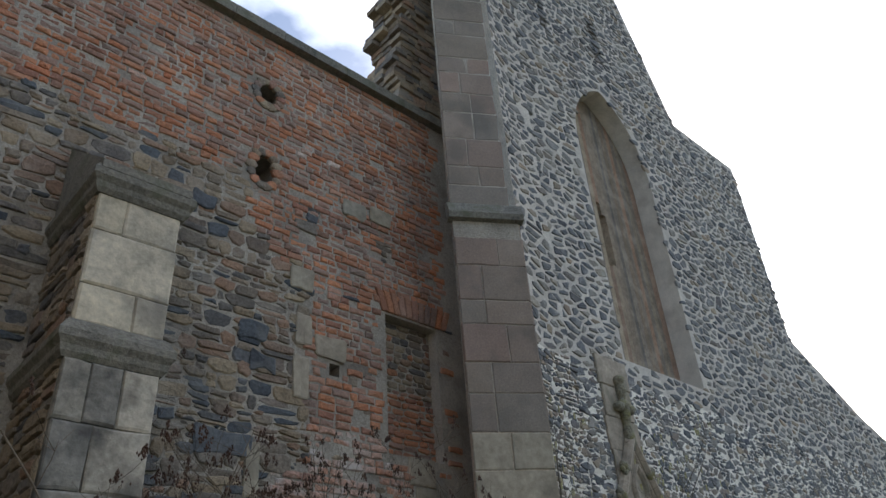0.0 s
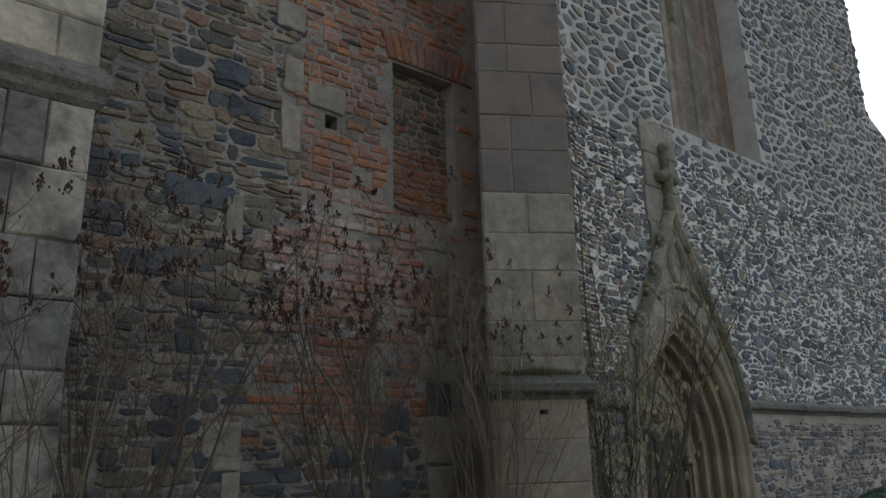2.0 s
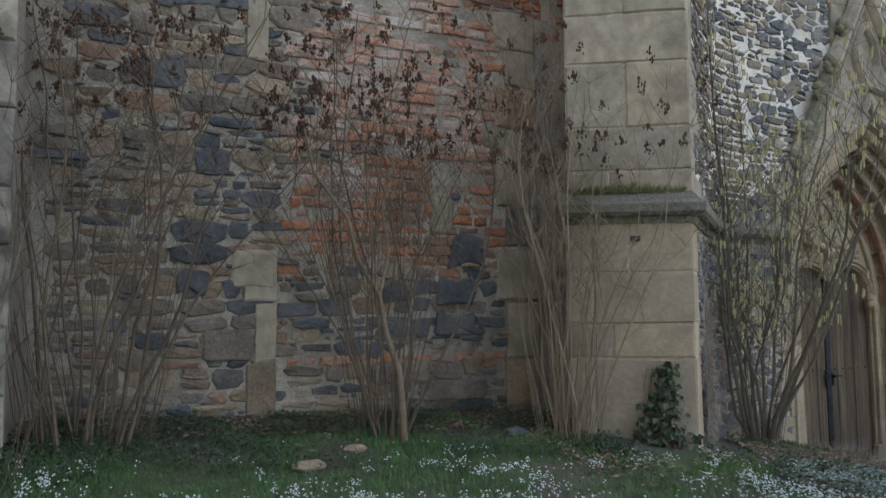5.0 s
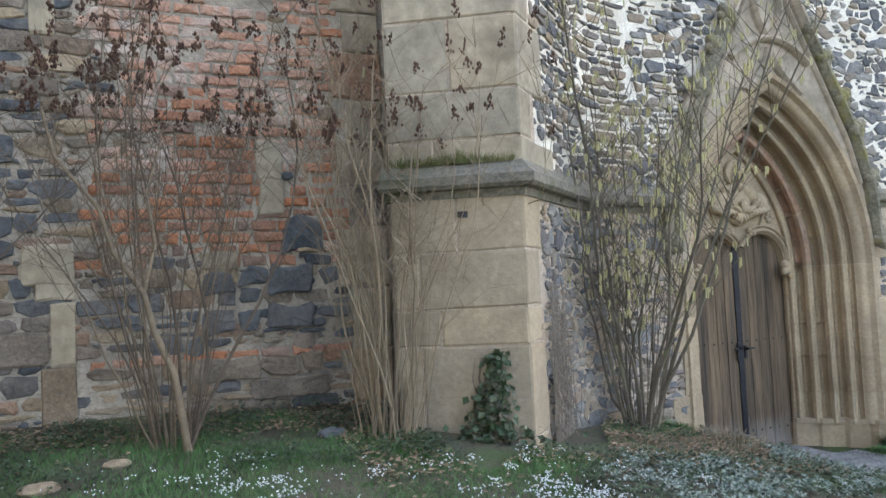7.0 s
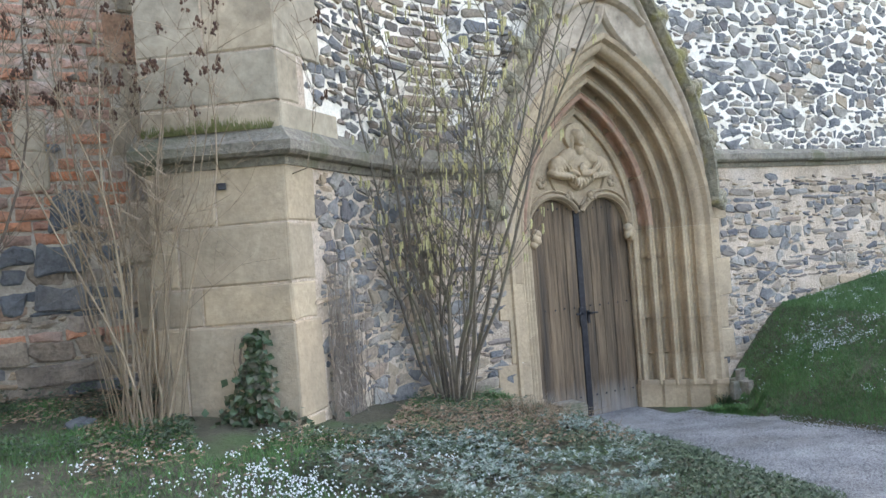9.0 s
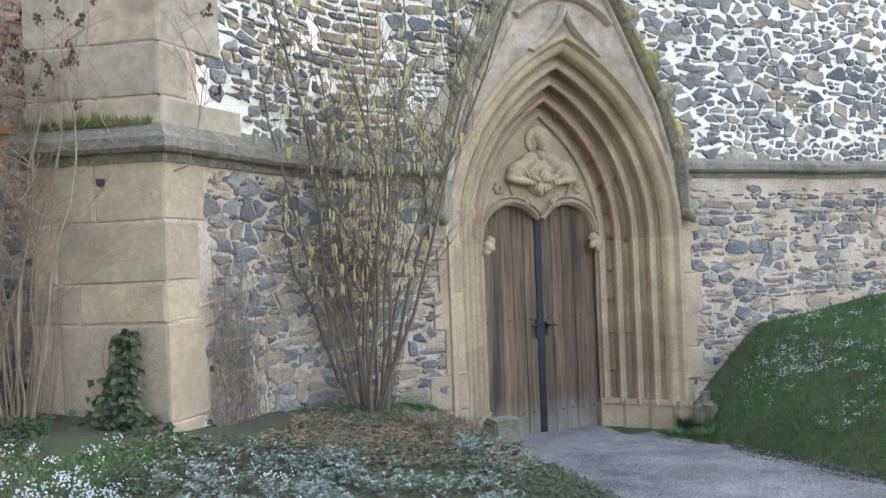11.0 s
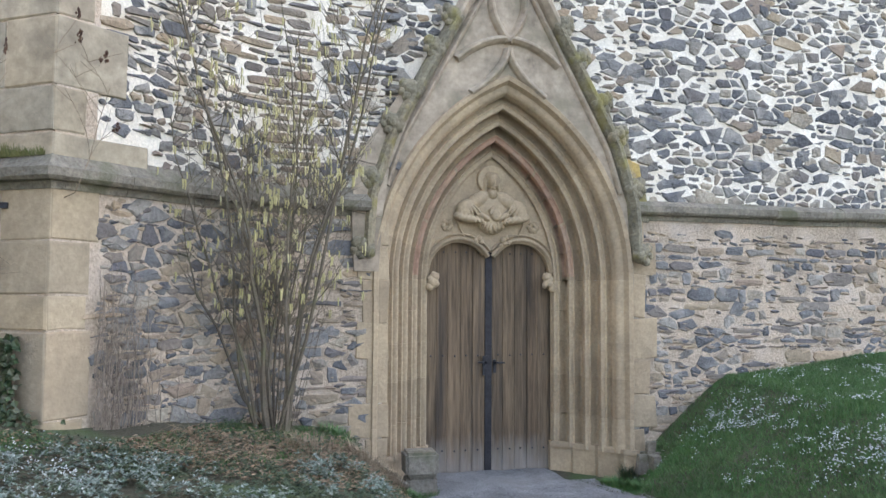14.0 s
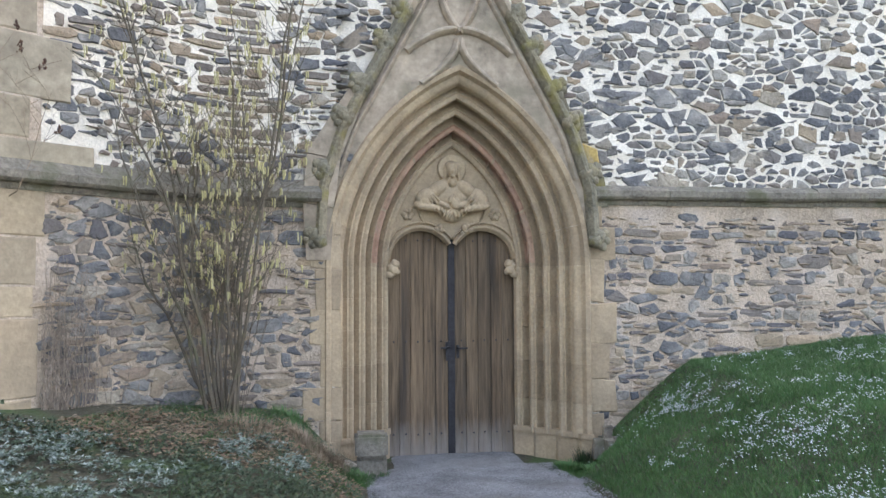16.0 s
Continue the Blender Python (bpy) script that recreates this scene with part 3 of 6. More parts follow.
part("upper_joint_bed", bed(0.0, PS.len, 0.004, 6.6, 21.9), M_MORTAR_UP, wall_s)
fill = Heap()
for x0, x1, z0, z1 in SLITS:
    fill.box((x0 - 0.05, YB + 0.4, z0 - 0.05), (x1 + 0.05, YB + 0.6, z1 + 0.05))
for a, b in zip(xs, xs[1:]):
    m = (a + b) / 2
    if WIN[0] <= m <= WIN[1]:
        z0, z1 = WIN[2] - 0.3, max(win_top(a), win_top(b)) + 0.1
        if 1.42 < m < 1.75:
            slope = 2.2 * (m - 1.42)
            fill.box((a, YB + 0.45, z0), (b, YB + 0.6, 9.5 + 0.2 * slope))
            fill.box((a, YB + 0.45, 11.3 - slope), (b, YB + 0.6, z1))
        else:
            fill.box((a, YB + 0.45, z0), (b, YB + 0.75, z1))
window_fill = tagged(part("window_1", fill.done(), M_RUBBLE), "tall pointed window walled up with a gap left open", "window", kind="structure")

# string course along the slanting wall, the facade and the buttress
STRING_Z = 2.58


def string_piece(plane, u0, u1, z, parent, low=False, mitre=(0, 0)):
    prof = [(-0.05, z - 0.02), (0.03, z - 0.02), (0.045, z + 0.03), (0.10, z + 0.035), (0.125, z + 0.06), (0.13, z + 0.12), (0.09, z + 0.15), (0.0, z + (0.19 if low else 0.25)), (-0.05, z + (0.19 if low else 0.25))]
    heap = Heap()
    n = len(prof)
    v = []
    us = [u0, u0 + (u1 - u0) * 0.33, u0 + (u1 - u0) * 0.67, u1]
    for i, u in enumerate(us):
        for d, pz in prof:
            wear = 0.007 * noise.noise((u * 7, pz * 9, d * 30)) if d > 0.04 else 0.0
            v.append(plane.at(u + d * (mitre[0] if i == 0 else mitre[1] if i == 3 else 0), pz + wear, d + wear))
    f = [tuple(range(n)), tuple(range(4 * n - 1, 3 * n - 1, -1))]
    f += [(k * n + i, (k + 1) * n + i, (k + 1) * n + (i + 1) % n, k * n + (i + 1) % n) for k in range(3) for i in range(n)]
    heap.add(v, f)
    return part("string_stone", heap.done(), M_STRING, parent)


MITRE = 0.75  # of the offset, at the corner of the buttress
string = tagged(new("string_course"), "mossy moulded stone string course along the wall", "string course", kind="structure")
string.empty_display_size = 0.1
for pl, u0, u1, z in ((PF, -0.05, PF.len, STRING_Z), (PS, 0.0, PS.len - 0.14, STRING_Z), (PB, 1.26 + 1.36, 9.2, STRING_Z + 0.06)):
    u = u0
    while u < u1 - 0.05:
        e = u + rnd.uniform(0.5, 0.8) if pl is PS else u + rnd.uniform(0.8, 1.3)
        e = u1 if e > u1 - 0.3 else e
        string_piece(pl, u + 0.002 * (u > u0), e - 0.002 * (e < u1), z + (0.0 if pl is not PB else rnd.uniform(-0.006, 0.006)), string, pl is PB,
                     (-MITRE if pl is PS and u == u0 else 0, MITRE if pl is PF and e == u1 else 0))
        u = e

# ---- corner buttress of ashlar ----
buttress = tagged(part("buttress", (lambda h: (h.prism([(-4.47, -1.21), (-3.75, -1.66), (-3.10, -1.06), (-2.4, -0.2), (-3.2, -0.2)], -0.4, 22.0), h.done())[1])(Heap()), M_MORTAR_OLD),
                  "tall corner buttress of large sandstone blocks", "buttress", kind="structure")
z, low = 0.2, True
courses = [0.55, 0.95, 1.57, 1.82, 2.2, 2.58]
while courses[-1] < 21.5:
    courses.append(courses[-1] + rnd.choice((0.33, 0.38, 0.42, 0.46, 0.5)))
for i, (a, b) in enumerate(zip(courses, courses[1:])):
    low = b < 2.6
    d = -0.015 if low else (0.0 if b < 7.6 else -0.06)
    mit = MITRE * (0.03 + d)
    cut = rnd.choice((0.35, 0.5, 0.62)) if not (low and i % 2 == 1) else 0.2
    cuts = [0.0, PF.len * cut, PF.len + mit]
    if rnd.random() < 0.25 and not low:
        cuts = [0.0, PF.len + mit]
    for j, (c, e) in enumerate(zip(cuts, cuts[1:])):
        PIECES.append(("ashlar_block", stone(PF, wobble((c + 0.006, a + 0.006, e - 0.005, b - 0.006), 0.005), 0.03 + d + rnd.uniform(0, 0.01), 0.009, 0.004), M_ASHLAR if low else (M_ASHLAR_UP if b < 4.6 else M_ASHLAR_RED), buttress))
    q = 0.72 if 2.5 < a < 2.6 else rnd.uniform(0.3, 0.55) if i % 2 else rnd.uniform(0.14, 0.26)
    if low:
        q = rnd.uniform(0.27, 0.38)
    tone = M_ASHLAR if low else (M_ASHLAR_UP if b < 4.6 else M_ASHLAR_RED)
    PIECES.append(("quoin", stone(PS, wobble((-mit, a + 0.006, q, b - 0.006), 0.004), 0.03 + d, 0.009, 0.004), tone, buttress))
for za, zb, d in ((-0.3, 2.6, -0.015), (2.6, 4.6, 0.0), (4.6, 7.6, 0.0), (7.6, 21.9, -0.06)):
    h = Heap()
    q = 0.022 + d
    a, b, c, e = PF.at(0.004, 0, q), PF.at(PF.len - 0.002, 0, q), PF.at(PF.len - 0.002, 0, q - 0.1), PF.at(0.004, 0, q - 0.1)
    h.prism([a[:2], b[:2], c[:2], e[:2]], za, zb)
    part("joint_bed", h.done(), M_MORTAR_LOW if zb < 5 else M_MORTAR_OLD, buttress)
part("joint_bed", bed(-0.004, 0.34, 0.008, -0.3, 2.6), M_MORTAR_LOW, buttress)
part("joint_bed", bed(-0.004, 0.30, 0.022, 2.6, 7.6), M_MORTAR_LOW, buttress)
h = Heap()
drip = [(-0.02, 7.42), (0.10, 7.44), (0.12, 7.52), (0.02, 7.72), (-0.1, 7.74)]
h.add([PF.at(-0.06, pz, d) for d, pz in drip] + [PF.at(PF.len + 0.06, pz, d) for d, pz in drip],
      [tuple(range(5)), tuple(range(9, 4, -1))] + [(i, 5 + i, 5 + (i + 1) % 5, (i + 1) % 5) for i in range(5)])
part("weathering", h.done(), M_STRING, buttress)

# coping of the long wall
cop = Heap()
u = 0.0
while u < 10.1:
    e = u + rnd.uniform(0.7, 1.2)
    cop.box((-14 + u + 0.004, YA - 0.13, 10.0), (-14 + e - 0.004, YA + 1.1, 10.16 + rnd.uniform(-0.01, 0.01)))
    u = e
part("coping", cop.done(), M_STRING, wall_a)

# broken end of an older wall above the coping
h = Heap()
for k in range(44):
    zz = 10.16 + k * 0.11
    for row, (ya, yb) in enumerate(((-0.12, 0.16), (0.15, 0.44), (0.43, 0.72))):
        x0 = -4.32 + 0.42 * noise.noise((k * 0.16, 3, 1)) + rnd.uniform(-0.09, 0.09) + (0.25 if k > 22 else 0)
        while x0 < -3.0:
            w = rnd.uniform(0.14, 0.34)
            h.box((x0 + 0.006, ya + rnd.uniform(-0.03, 0.03), zz + 0.004), (x0 + w, yb, zz + 0.106))
            x0 += w
ruin = tagged(part("ruined_wall", h.done(), M_RUBBLE), "ragged broken end of an old rubble wall", "wall", kind="structure")

# lower wall behind, that closes the place
h = Heap()
h.box((7.9, YB + 1.31, -0.4), (8.6, YB + 14, 15.0))
h.box((-14.8, -16, -0.4), (-14.0, YA + 1.0, 9.8))
tagged(part("wall_east", h.done(), M_MORTAR_OLD), "plain rubble walls closing the churchyard", "wall", kind="structure")

# ---- stones of the long wall ----
def brick_zone(x, z):
    e = 0.35 * noise.noise((x * 1.1, z * 1.3, 4))
    edge = -6.45 if z < 4.2 else -6.05
    if x > edge and 1.62 < z + 0.3 * e < 2.22:
        return False
    if z + e > 7.6:
        return True
    if x > edge and 1.5 < z < 7.7:
        return noise.noise((x * 0.9, z * 0.8, 11)) < 0.5 and noise.noise((x * 3.1, z * 3.7, 21)) < 0.46
    return x > -7.2 and z > 6.3 + e * 2 and noise.noise((x, z, 2)) > 0.1


# limewashed bricks, with more made pale to stand in for bright haze
def limewash_or_haze(x, z):
    return noise.noise((x * 1.3, z * 1.5, 61)) + 0.4 * noise.noise((x * 5, z * 5, 3)) > (-0.15 if -6.4 < x < -4.7 and 2.9 < z < 4.7 else 0.6)


def in_niche(x, z, g=0.0):
    return any(a - g * 0.5 < x < b + g * 0.5 and c - g * 0.5 < z < d + g * 0.5 for a, b, c, d in HOLES[1:]) or -4.92 - g < x < -4.02 + g and 4.55 - g < z < 6.36 + g


def in_pier(x, z):
    return -8.95 < x < -8.05 and z < 6.3


def in_strip(x, z):
    return (-6.66 < x < -6.5 and z < 2.1) or (x > -4.56 and z < 4.4)


stones = []
for (c, o) in coursed(2.2, 10.1, 0.85, 7.9, (0.06, 0.085, 0.11, 0.13, 0.155, 0.17), (0.12, 0.16, 0.2, 0.26, 0.32), 0.014, 0.017) + coursed(9.1, 9.9, 4.6, 6.2, (0.07,), (0.2,), 0.012):
    x, zz = c[0] - 14, c[1]
    if in_niche(x, zz, 0.06) or in_pier(x, zz) or in_strip(x, zz) or brick_zone(x, zz):
        continue
    kind = 0 if rnd.random() < (0.55 if -7.25 < x < -6.5 and 1.9 < zz < 3.6 else 0.87) else 1
    if 1.55 < zz < 2.25 and x > -6.1:
        kind = 1 if rnd.random() < 0.6 else 0
    stones.append((c, o, kind))
old_wall = Cover()
for c, o, kind in stones:
    if c[1] < 5.0:
        old_wall.take(o)
for c, o in old_wall.fill(4.6, 9.5, 0.85, 4.8, ((0.14, 0.075), (0.085, 0.045)), 1.1):
    x = c[0] - 14
    if not (in_niche(x, c[1], 0.06) or in_pier(x, c[1]) or in_strip(x, c[1]) or brick_zone(x, c[1])):
        stones.append((c, o, 0 if rnd.random() < 0.75 else 1))
zz = 1.5
while zz < 9.95:
    hh = rnd.uniform(0.082, 0.098)
    x = -11.0 + rnd.random() * 0.2
    while x < -3.95:
        w = rnd.choice((0.11, 0.13, 0.16, 0.2, 0.23, 0.25))
        cx, cz = x + w / 2, zz + hh / 2
        if brick_zone(cx, cz + 0.05 * noise.noise((cx, cz, 7))) and not in_niche(cx, cz, 0.12) and not in_pier(cx, cz) and not in_strip(cx, cz) and rnd.random() > 0.03:
            a0 = x + 14
            stones.append(((cx + 14, cz), wobble((a0 + 0.009, zz + 0.009, a0 + w - 0.009, zz + hh - 0.009), 0.009), 3 if limewash_or_haze(cx, cz) else 2))
        x += w
    zz += hh
PIECES += lay(PA, stones, wall_a, [M_RUBBLE, M_DARKSTONE, M_BRICK, M_BRICK_WASHED_HAZED], ["rubble_stone", "dark_stone", "brick", "brick"],
              lambda u, z: 7.3 < u < 9.5 and 1.0 < z < 4.2, 700, (0.0, 0.03), 0.012)
# squared strips of dressed stone set in that wall
for x0, x1, za, zb in ((-6.66, -6.50, 1.15, 2.0), (-4.54, -4.22, 1.1, 4.3)):
    zz, k = za, 0
    while zz < zb:
        hh = rnd.uniform(0.28, 0.5)
        ex = 0.0 if k % 2 else rnd.uniform(0.02, 0.14)
        PIECES.append(("dressed_stone", stone(PA, wobble((x0 + 14 - ex + 0.006, zz + 0.006, x1 + 14 - 0.006, zz + hh - 0.008), 0.008), 0.028, 0.012), M_ASHLAR_UP if k % 3 else M_RUBBLE, wall_a))
        zz, k = zz + hh, k + 1

# large single stones that stand out in that wall: x, z, width, height
DARK_BIG = [(-7.47, 3.68, .28, .18), (-7.28, 3.72, .13, .16), (-7.04, 3.03, .17, .12), (-7.07, 2.53, .24, .12), (-7.13, 2.15, .22, .16), (-4.94, 2.43, .29, .26), (-5.30, 2.12, .25, .13),
            (-5.54, 2.07, .22, .13), (-5.02, 2.10, .29, .19), (-5.03, 1.81, .33, .15), (-5.54, 1.77, .22, .13), (-5.33, 1.78, .16, .13), (-6.62, 5.26, .33, .2), (-7.0, 4.34, .59, .26), (-7.49, 7.0, .28, .2), (-6.77, 5.58, .34, .2)]
PALE_BIG = [(-6.67, 2.24, .33, .26), (-6.85, 1.68, .36, .24), (-5.16, 3.0, .2, .3), (-5.14, 2.72, .2, .26), (-5.51, 1.44, .49, .17), (-5.05, 1.27, .6, .16), (-5.54, 2.25, .26, .12),
            (-5.76, 5.64, .43, .28), (-6.17, 6.42, .31, .3), (-5.41, 7.72, .37, .26), (-4.97, 7.79, .35, .24), (-6.13, 5.78, .22, .38), (-6.67, 4.12, .17, .55), (-6.15, 5.2, .2, .5)]
for group, mt, ragged in ((DARK_BIG, M_DARKSTONE, 0.042), (PALE_BIG, M_ASHLAR_UP, 0.014)):
    for x, z, w, hh in group:
        o = wobble((x + 14 - w / 2, z - hh / 2, x + 14 + w / 2, z + hh / 2), ragged)
        o = [p for k, p in enumerate(o) for p in ((p[0] * 0.9 + o[k - 1][0] * 0.1, p[1] * 0.9 + o[k - 1][1] * 0.1), (p[0] * 0.88 + o[(k + 1) % 6][0] * 0.12, p[1] * 0.88 + o[(k + 1) % 6][1] * 0.12))]
        PIECES.append(("large_stone", stone(PA, o, 0.036, 0.012), M_RUBBLE if mt is M_ASHLAR_UP and z < 2 else mt, wall_a))
# brick and stone filling of the niche
PN = Plane((-4.92, YA + 0.17), (-4.05, YA + 0.17))
fill_stones = []
for c, o in coursed(0.0, 0.86, 4.58, 6.3, (0.07, 0.085, 0.10), (0.12, 0.18, 0.24), 0.014, 0.008):
    o = [(max(0.0, min(0.87, p[0])), min(6.33, p[1])) for p in o]
    if max(p[0] for p in o) - min(p[0] for p in o) > 0.05:
        fill_stones.append((c, o, 1 if c[1] < 5.4 or rnd.random() < 0.25 else 0))
PIECES += lay(PN, fill_stones, wall_a, [M_RUBBLE, M_BRICK], ["filling_stone", "brick"], lambda u, z: True, 300, (0.004, 0.03), 0.010)
# ragged stones round the put-log holes
for x0, x1, z0, z1 in HOLES[1:3]:
    for k in range(14):
        a = 2 * math.pi * k / 14
        rx, rz = (x1 - x0) * 0.5, (z1 - z0) * 0.5
        cu, cz = (x0 + x1) / 2 + 14 + rx * 1.14 * math.cos(a), (z0 + z1) / 2 + rz * 1.14 * math.sin(a)
        r = rnd.uniform(0.06, 0.085)
        PIECES.append(("rim_stone", stone(PA, [(cu + r * rnd.uniform(0.8, 1.2) * math.cos(q), cz + r * rnd.uniform(0.7, 1.0) * math.sin(q)) for q in [i * math.pi / 3.5 for i in range(7)]], 0.028, 0.012), M_RUBBLE if k % 3 else M_BRICK, wall_a))
# upright bricks over the niche
for k in range(11):
    x = -4.98 + 0.1 * k
    t = (k - 5) * 0.02
    PIECES.append(("arch_brick", stone(PA, [(x + 14 + 0.006, 6.37), (x + 14 + 0.09, 6.37), (x + 14 + 0.093 + t, 6.66), (x + 14 + 0.003 + t, 6.66)], 0.034, 0.008), M_BRICK, wall_a))

# ---- stones of the facade and the slanting wall ----
def portal_clear(x, z, g=0.0):
    if z < 3.0:
        return abs(x) < 1.42 + g
    return abs(x) < (5.62 - z) / 1.82 + g


def brown_patch(u, z):
    return noise.noise((u * 1.1, z * 0.9, 17)) > -0.05 and 1.35 < u < 2.35 and 2.95 < z < 4.7


def facade_stones(plane, to_x, u1, ztop, skip):
    """Dark basalt above the string course, thinner brown and dark slabs below it."""
    out = []
    def broken(u, z):
        return noise.noise((u * 1.9, z * 2.6, 51)) + 0.5 * noise.noise((u * 5, z * 6, 8))

    flat = -0.15 if plane is PS else 0.42
    mix = [q for q in rubble(0.0, u1, 2.8, 6.6, 0.135, 0.082, 0.012, 0.20, 0.46, (0.78, 1.06), 0.010) if broken(*q[0]) <= min(-0.02, flat)]
    mix += [q for q in rubble(0.0, u1, 2.8, 6.6, 0.215, 0.135, 0.020, 0.16, 0.46, (0.78, 1.05), 0.014) if -0.02 < broken(*q[0]) <= flat]
    mix += [q for q in coursed(0.0, u1, 2.8, 6.6, (0.045, 0.06, 0.085, 0.12), (0.10, 0.16, 0.25), 0.026, 0.018) if broken(*q[0]) > flat]
    cover = Cover()
    for c, o in mix:
        if not skip(c[0], c[1]):
            cover.take(o)
            out.append((c, o, 0 if rnd.random() < (0.5 if plane is PS else 0.82) else 1))
    for c, o in cover.fill(0.0, min(u1, 10.4), 2.8, 6.6, ((0.17, 0.10), (0.11, 0.05)), 1.45):
        if not skip(c[0], c[1]):
            out.append((c, o, 0 if rnd.random() < 0.7 else 1))
    for c, o in rubble(0.0, u1, 6.6, ztop, 0.24, 0.14, 0.03, 0.28, 0.44, (0.62, 1.0), 0.008):
        if not skip(c[0], c[1]):
            out.append((c, o, 0 if rnd.random() < 0.85 else 1))
    for c, o in shards(0.1, u1 - 0.1, 2.9, 6.6, round(u1 * 110)):
        if not skip(c[0], c[1]):
            out.append((c, o, 2))
    if plane is PS:
        out = [s for s in out if not brown_patch(*s[0])]
        for c, o in coursed(1.3, 2.4, 2.9, 4.7, (0.06, 0.08, 0.10), (0.2, 0.28, 0.36), 0.024, 0.006):
            if brown_patch(*c):
                out.append((c, o, 1))
        def bedded(u, z):
            return noise.noise((u * 2.1, z * 3.0, 71)) > 0.05

        low = [q for q in rubble(0.3, 2.75, 0.3, 2.52, 0.165, 0.085, 0.008, 0.34, 0.47, (0.78, 1.06), 0.014) if not bedded(*q[0])]
        low += [q for q in coursed(0.3, 2.75, 0.3, 2.52, (0.045, 0.06, 0.085, 0.115), (0.10, 0.15, 0.2, 0.28), 0.013, 0.018) if bedded(*q[0])]
        under_string = Cover()
        for c, o in low:
            under_string.take(o)
        low += list(under_string.fill(0.3, 2.75, 0.3, 2.52, ((0.12, 0.06), (0.075, 0.04)), 1.0))
        for c, o in low:
            if not skip(*c) and c[0] < 2.0 + 0.3 * noise.noise((c[1] * 3, 0, 1)):
                out.append((c, o, 0 if rnd.random() < 0.64 else 1))
    def polygonal(u, z):
        return noise.noise((u * 1.3, z * 2.8, 33)) + 0.5 * noise.noise((u * 4, z * 5, 3)) + (0.12 if z < 1.5 else 0.0) > 0.16

    rows_low = [q for q in coursed(0.0, u1, 0.2, 2.5, (0.04, 0.055, 0.08, 0.11, 0.14), (0.10, 0.15, 0.22, 0.32), 0.02, 0.016) if not polygonal(*q[0])]
    rows_low += [q for q in rubble(0.0, u1, 0.2, 2.5, 0.150, 0.088, 0.013, 0.30, 0.46, (0.74, 1.04), 0.012) if polygonal(*q[0])]
    for c, o in rows_low:
        if plane is PS and c[0] < 2.0:
            continue
        if skip(c[0], c[1]) or (c[1] > 1.55 + 0.3 * noise.noise((c[0] * 1.1, 0, 7)) and noise.noise((c[0] * 1.5, c[1] * 2.0, 9)) + 0.4 * noise.noise((c[0] * 5, c[1] * 6, 2)) > -0.02 and rnd.random() < 0.48):
            continue
        k = noise.noise((c[0] * 0.8, c[1] * 1.5, 2)) + rnd.uniform(-0.5, 0.5)
        wide = max(p[0] for p in o) - min(p[0] for p in o)
        tall = max(p[1] for p in o) - min(p[1] for p in o)
        out.append((c, o, 1 if wide > 2.6 * tall and rnd.random() < 0.75 else 0 if k > -0.2 else 1))
    for c, o in shards(0.1, u1 - 0.1, 0.7, 2.5, round(u1 * 110)):
        if not skip(c[0], c[1]):
            out.append((c, o, 1))
    return out


def skip_b(u, z):
    x = u - 1.26
    if portal_clear(x, z, 0.05) or z > top_z(x) - 0.15 or x > 14.0:
        return True
    return WIN[0] - 0.03 < x < WIN[1] + 0.03 and WIN[2] - 0.3 < z < win_top(x) + 0.03


def skip_s(u, z):
    return u < (0.36 if z < 2.6 else 0.78 if z < 3.06 else 0.32) or u > PS.len - (0.12 if z < 3.0 else -0.1)


PIECES += lay(PB, facade_stones(PB, 1.26, 15.2, 20.5, skip_b), wall_b, [M_BASALT, M_SLAB, M_BASALT], ["basalt_stone", "slab_stone", "shard"],
              lambda u, z: 2.5 < u < 5.2 and 0.6 < z < 4.9, 800, (0.006, 0.026), 0.008)
PIECES += lay(PS, facade_stones(PS, 0.0, PS.len, 20.5, skip_s), wall_s, [M_BASALT, M_SLAB, M_BASALT], ["basalt_stone", "slab_stone", "shard"],
              lambda u, z: 0.3 < u < 2.7 and 0.6 < z < 4.9, 900, (0.006, 0.028), 0.008)

# ---- the portal ----
portal = tagged(new("portal"), "gothic sandstone portal with moulded pointed arch and crocketed gable", "portal")
portal.empty_display_size = 0.2
portal.location = (0, YB, 0)
bpy.context.view_layer.update()


def under(ob, thing):
    """Hang a part that was built in world coordinates under a thing that stands elsewhere."""
    ob.parent = thing
    ob.matrix_parent_inverse = thing.matrix_world.inverted()
    return ob


# profile across the splayed jamb: rolls and hollows along a line from the door out to the wall face
PROFILE = [(0.0, 0.24)]
for s0, s1, bulge in ((0.0, 0.02, 0.0), (0.02, 0.085, 0.042), (0.09, 0.10, 0.0), (0.105, 0.20, -0.115), (0.205, 0.265, 0.036), (0.27, 0.28, 0.0), (0.285, 0.385, -0.12), (0.39, 0.45, 0.04),
                      (0.455, 0.465, 0.0), (0.47, 0.565, -0.11), (0.57, 0.635, 0.042), (0.64, 0.65, 0.0), (0.655, 0.72, -0.07), (0.73, 0.83, 0.022)):
    for i in range(7):
        s_ = s0 + (s1 - s0) * i / 6
        o_ = bulge * math.sin(math.pi * i / 6) ** (0.65 if bulge < 0 else 0.8)
        PROFILE.append((s_ * 0.73 - o_ * 0.68, 0.22 - s_ * 0.70 - o_ * 0.73))
PROFILE += [(0.625, -0.365), (0.655, -0.42), (0.70, -0.43), (0.72, -0.40), (0.725, -0.20)]
PROFILE = [(u * 0.9, y) for u, y in PROFILE]


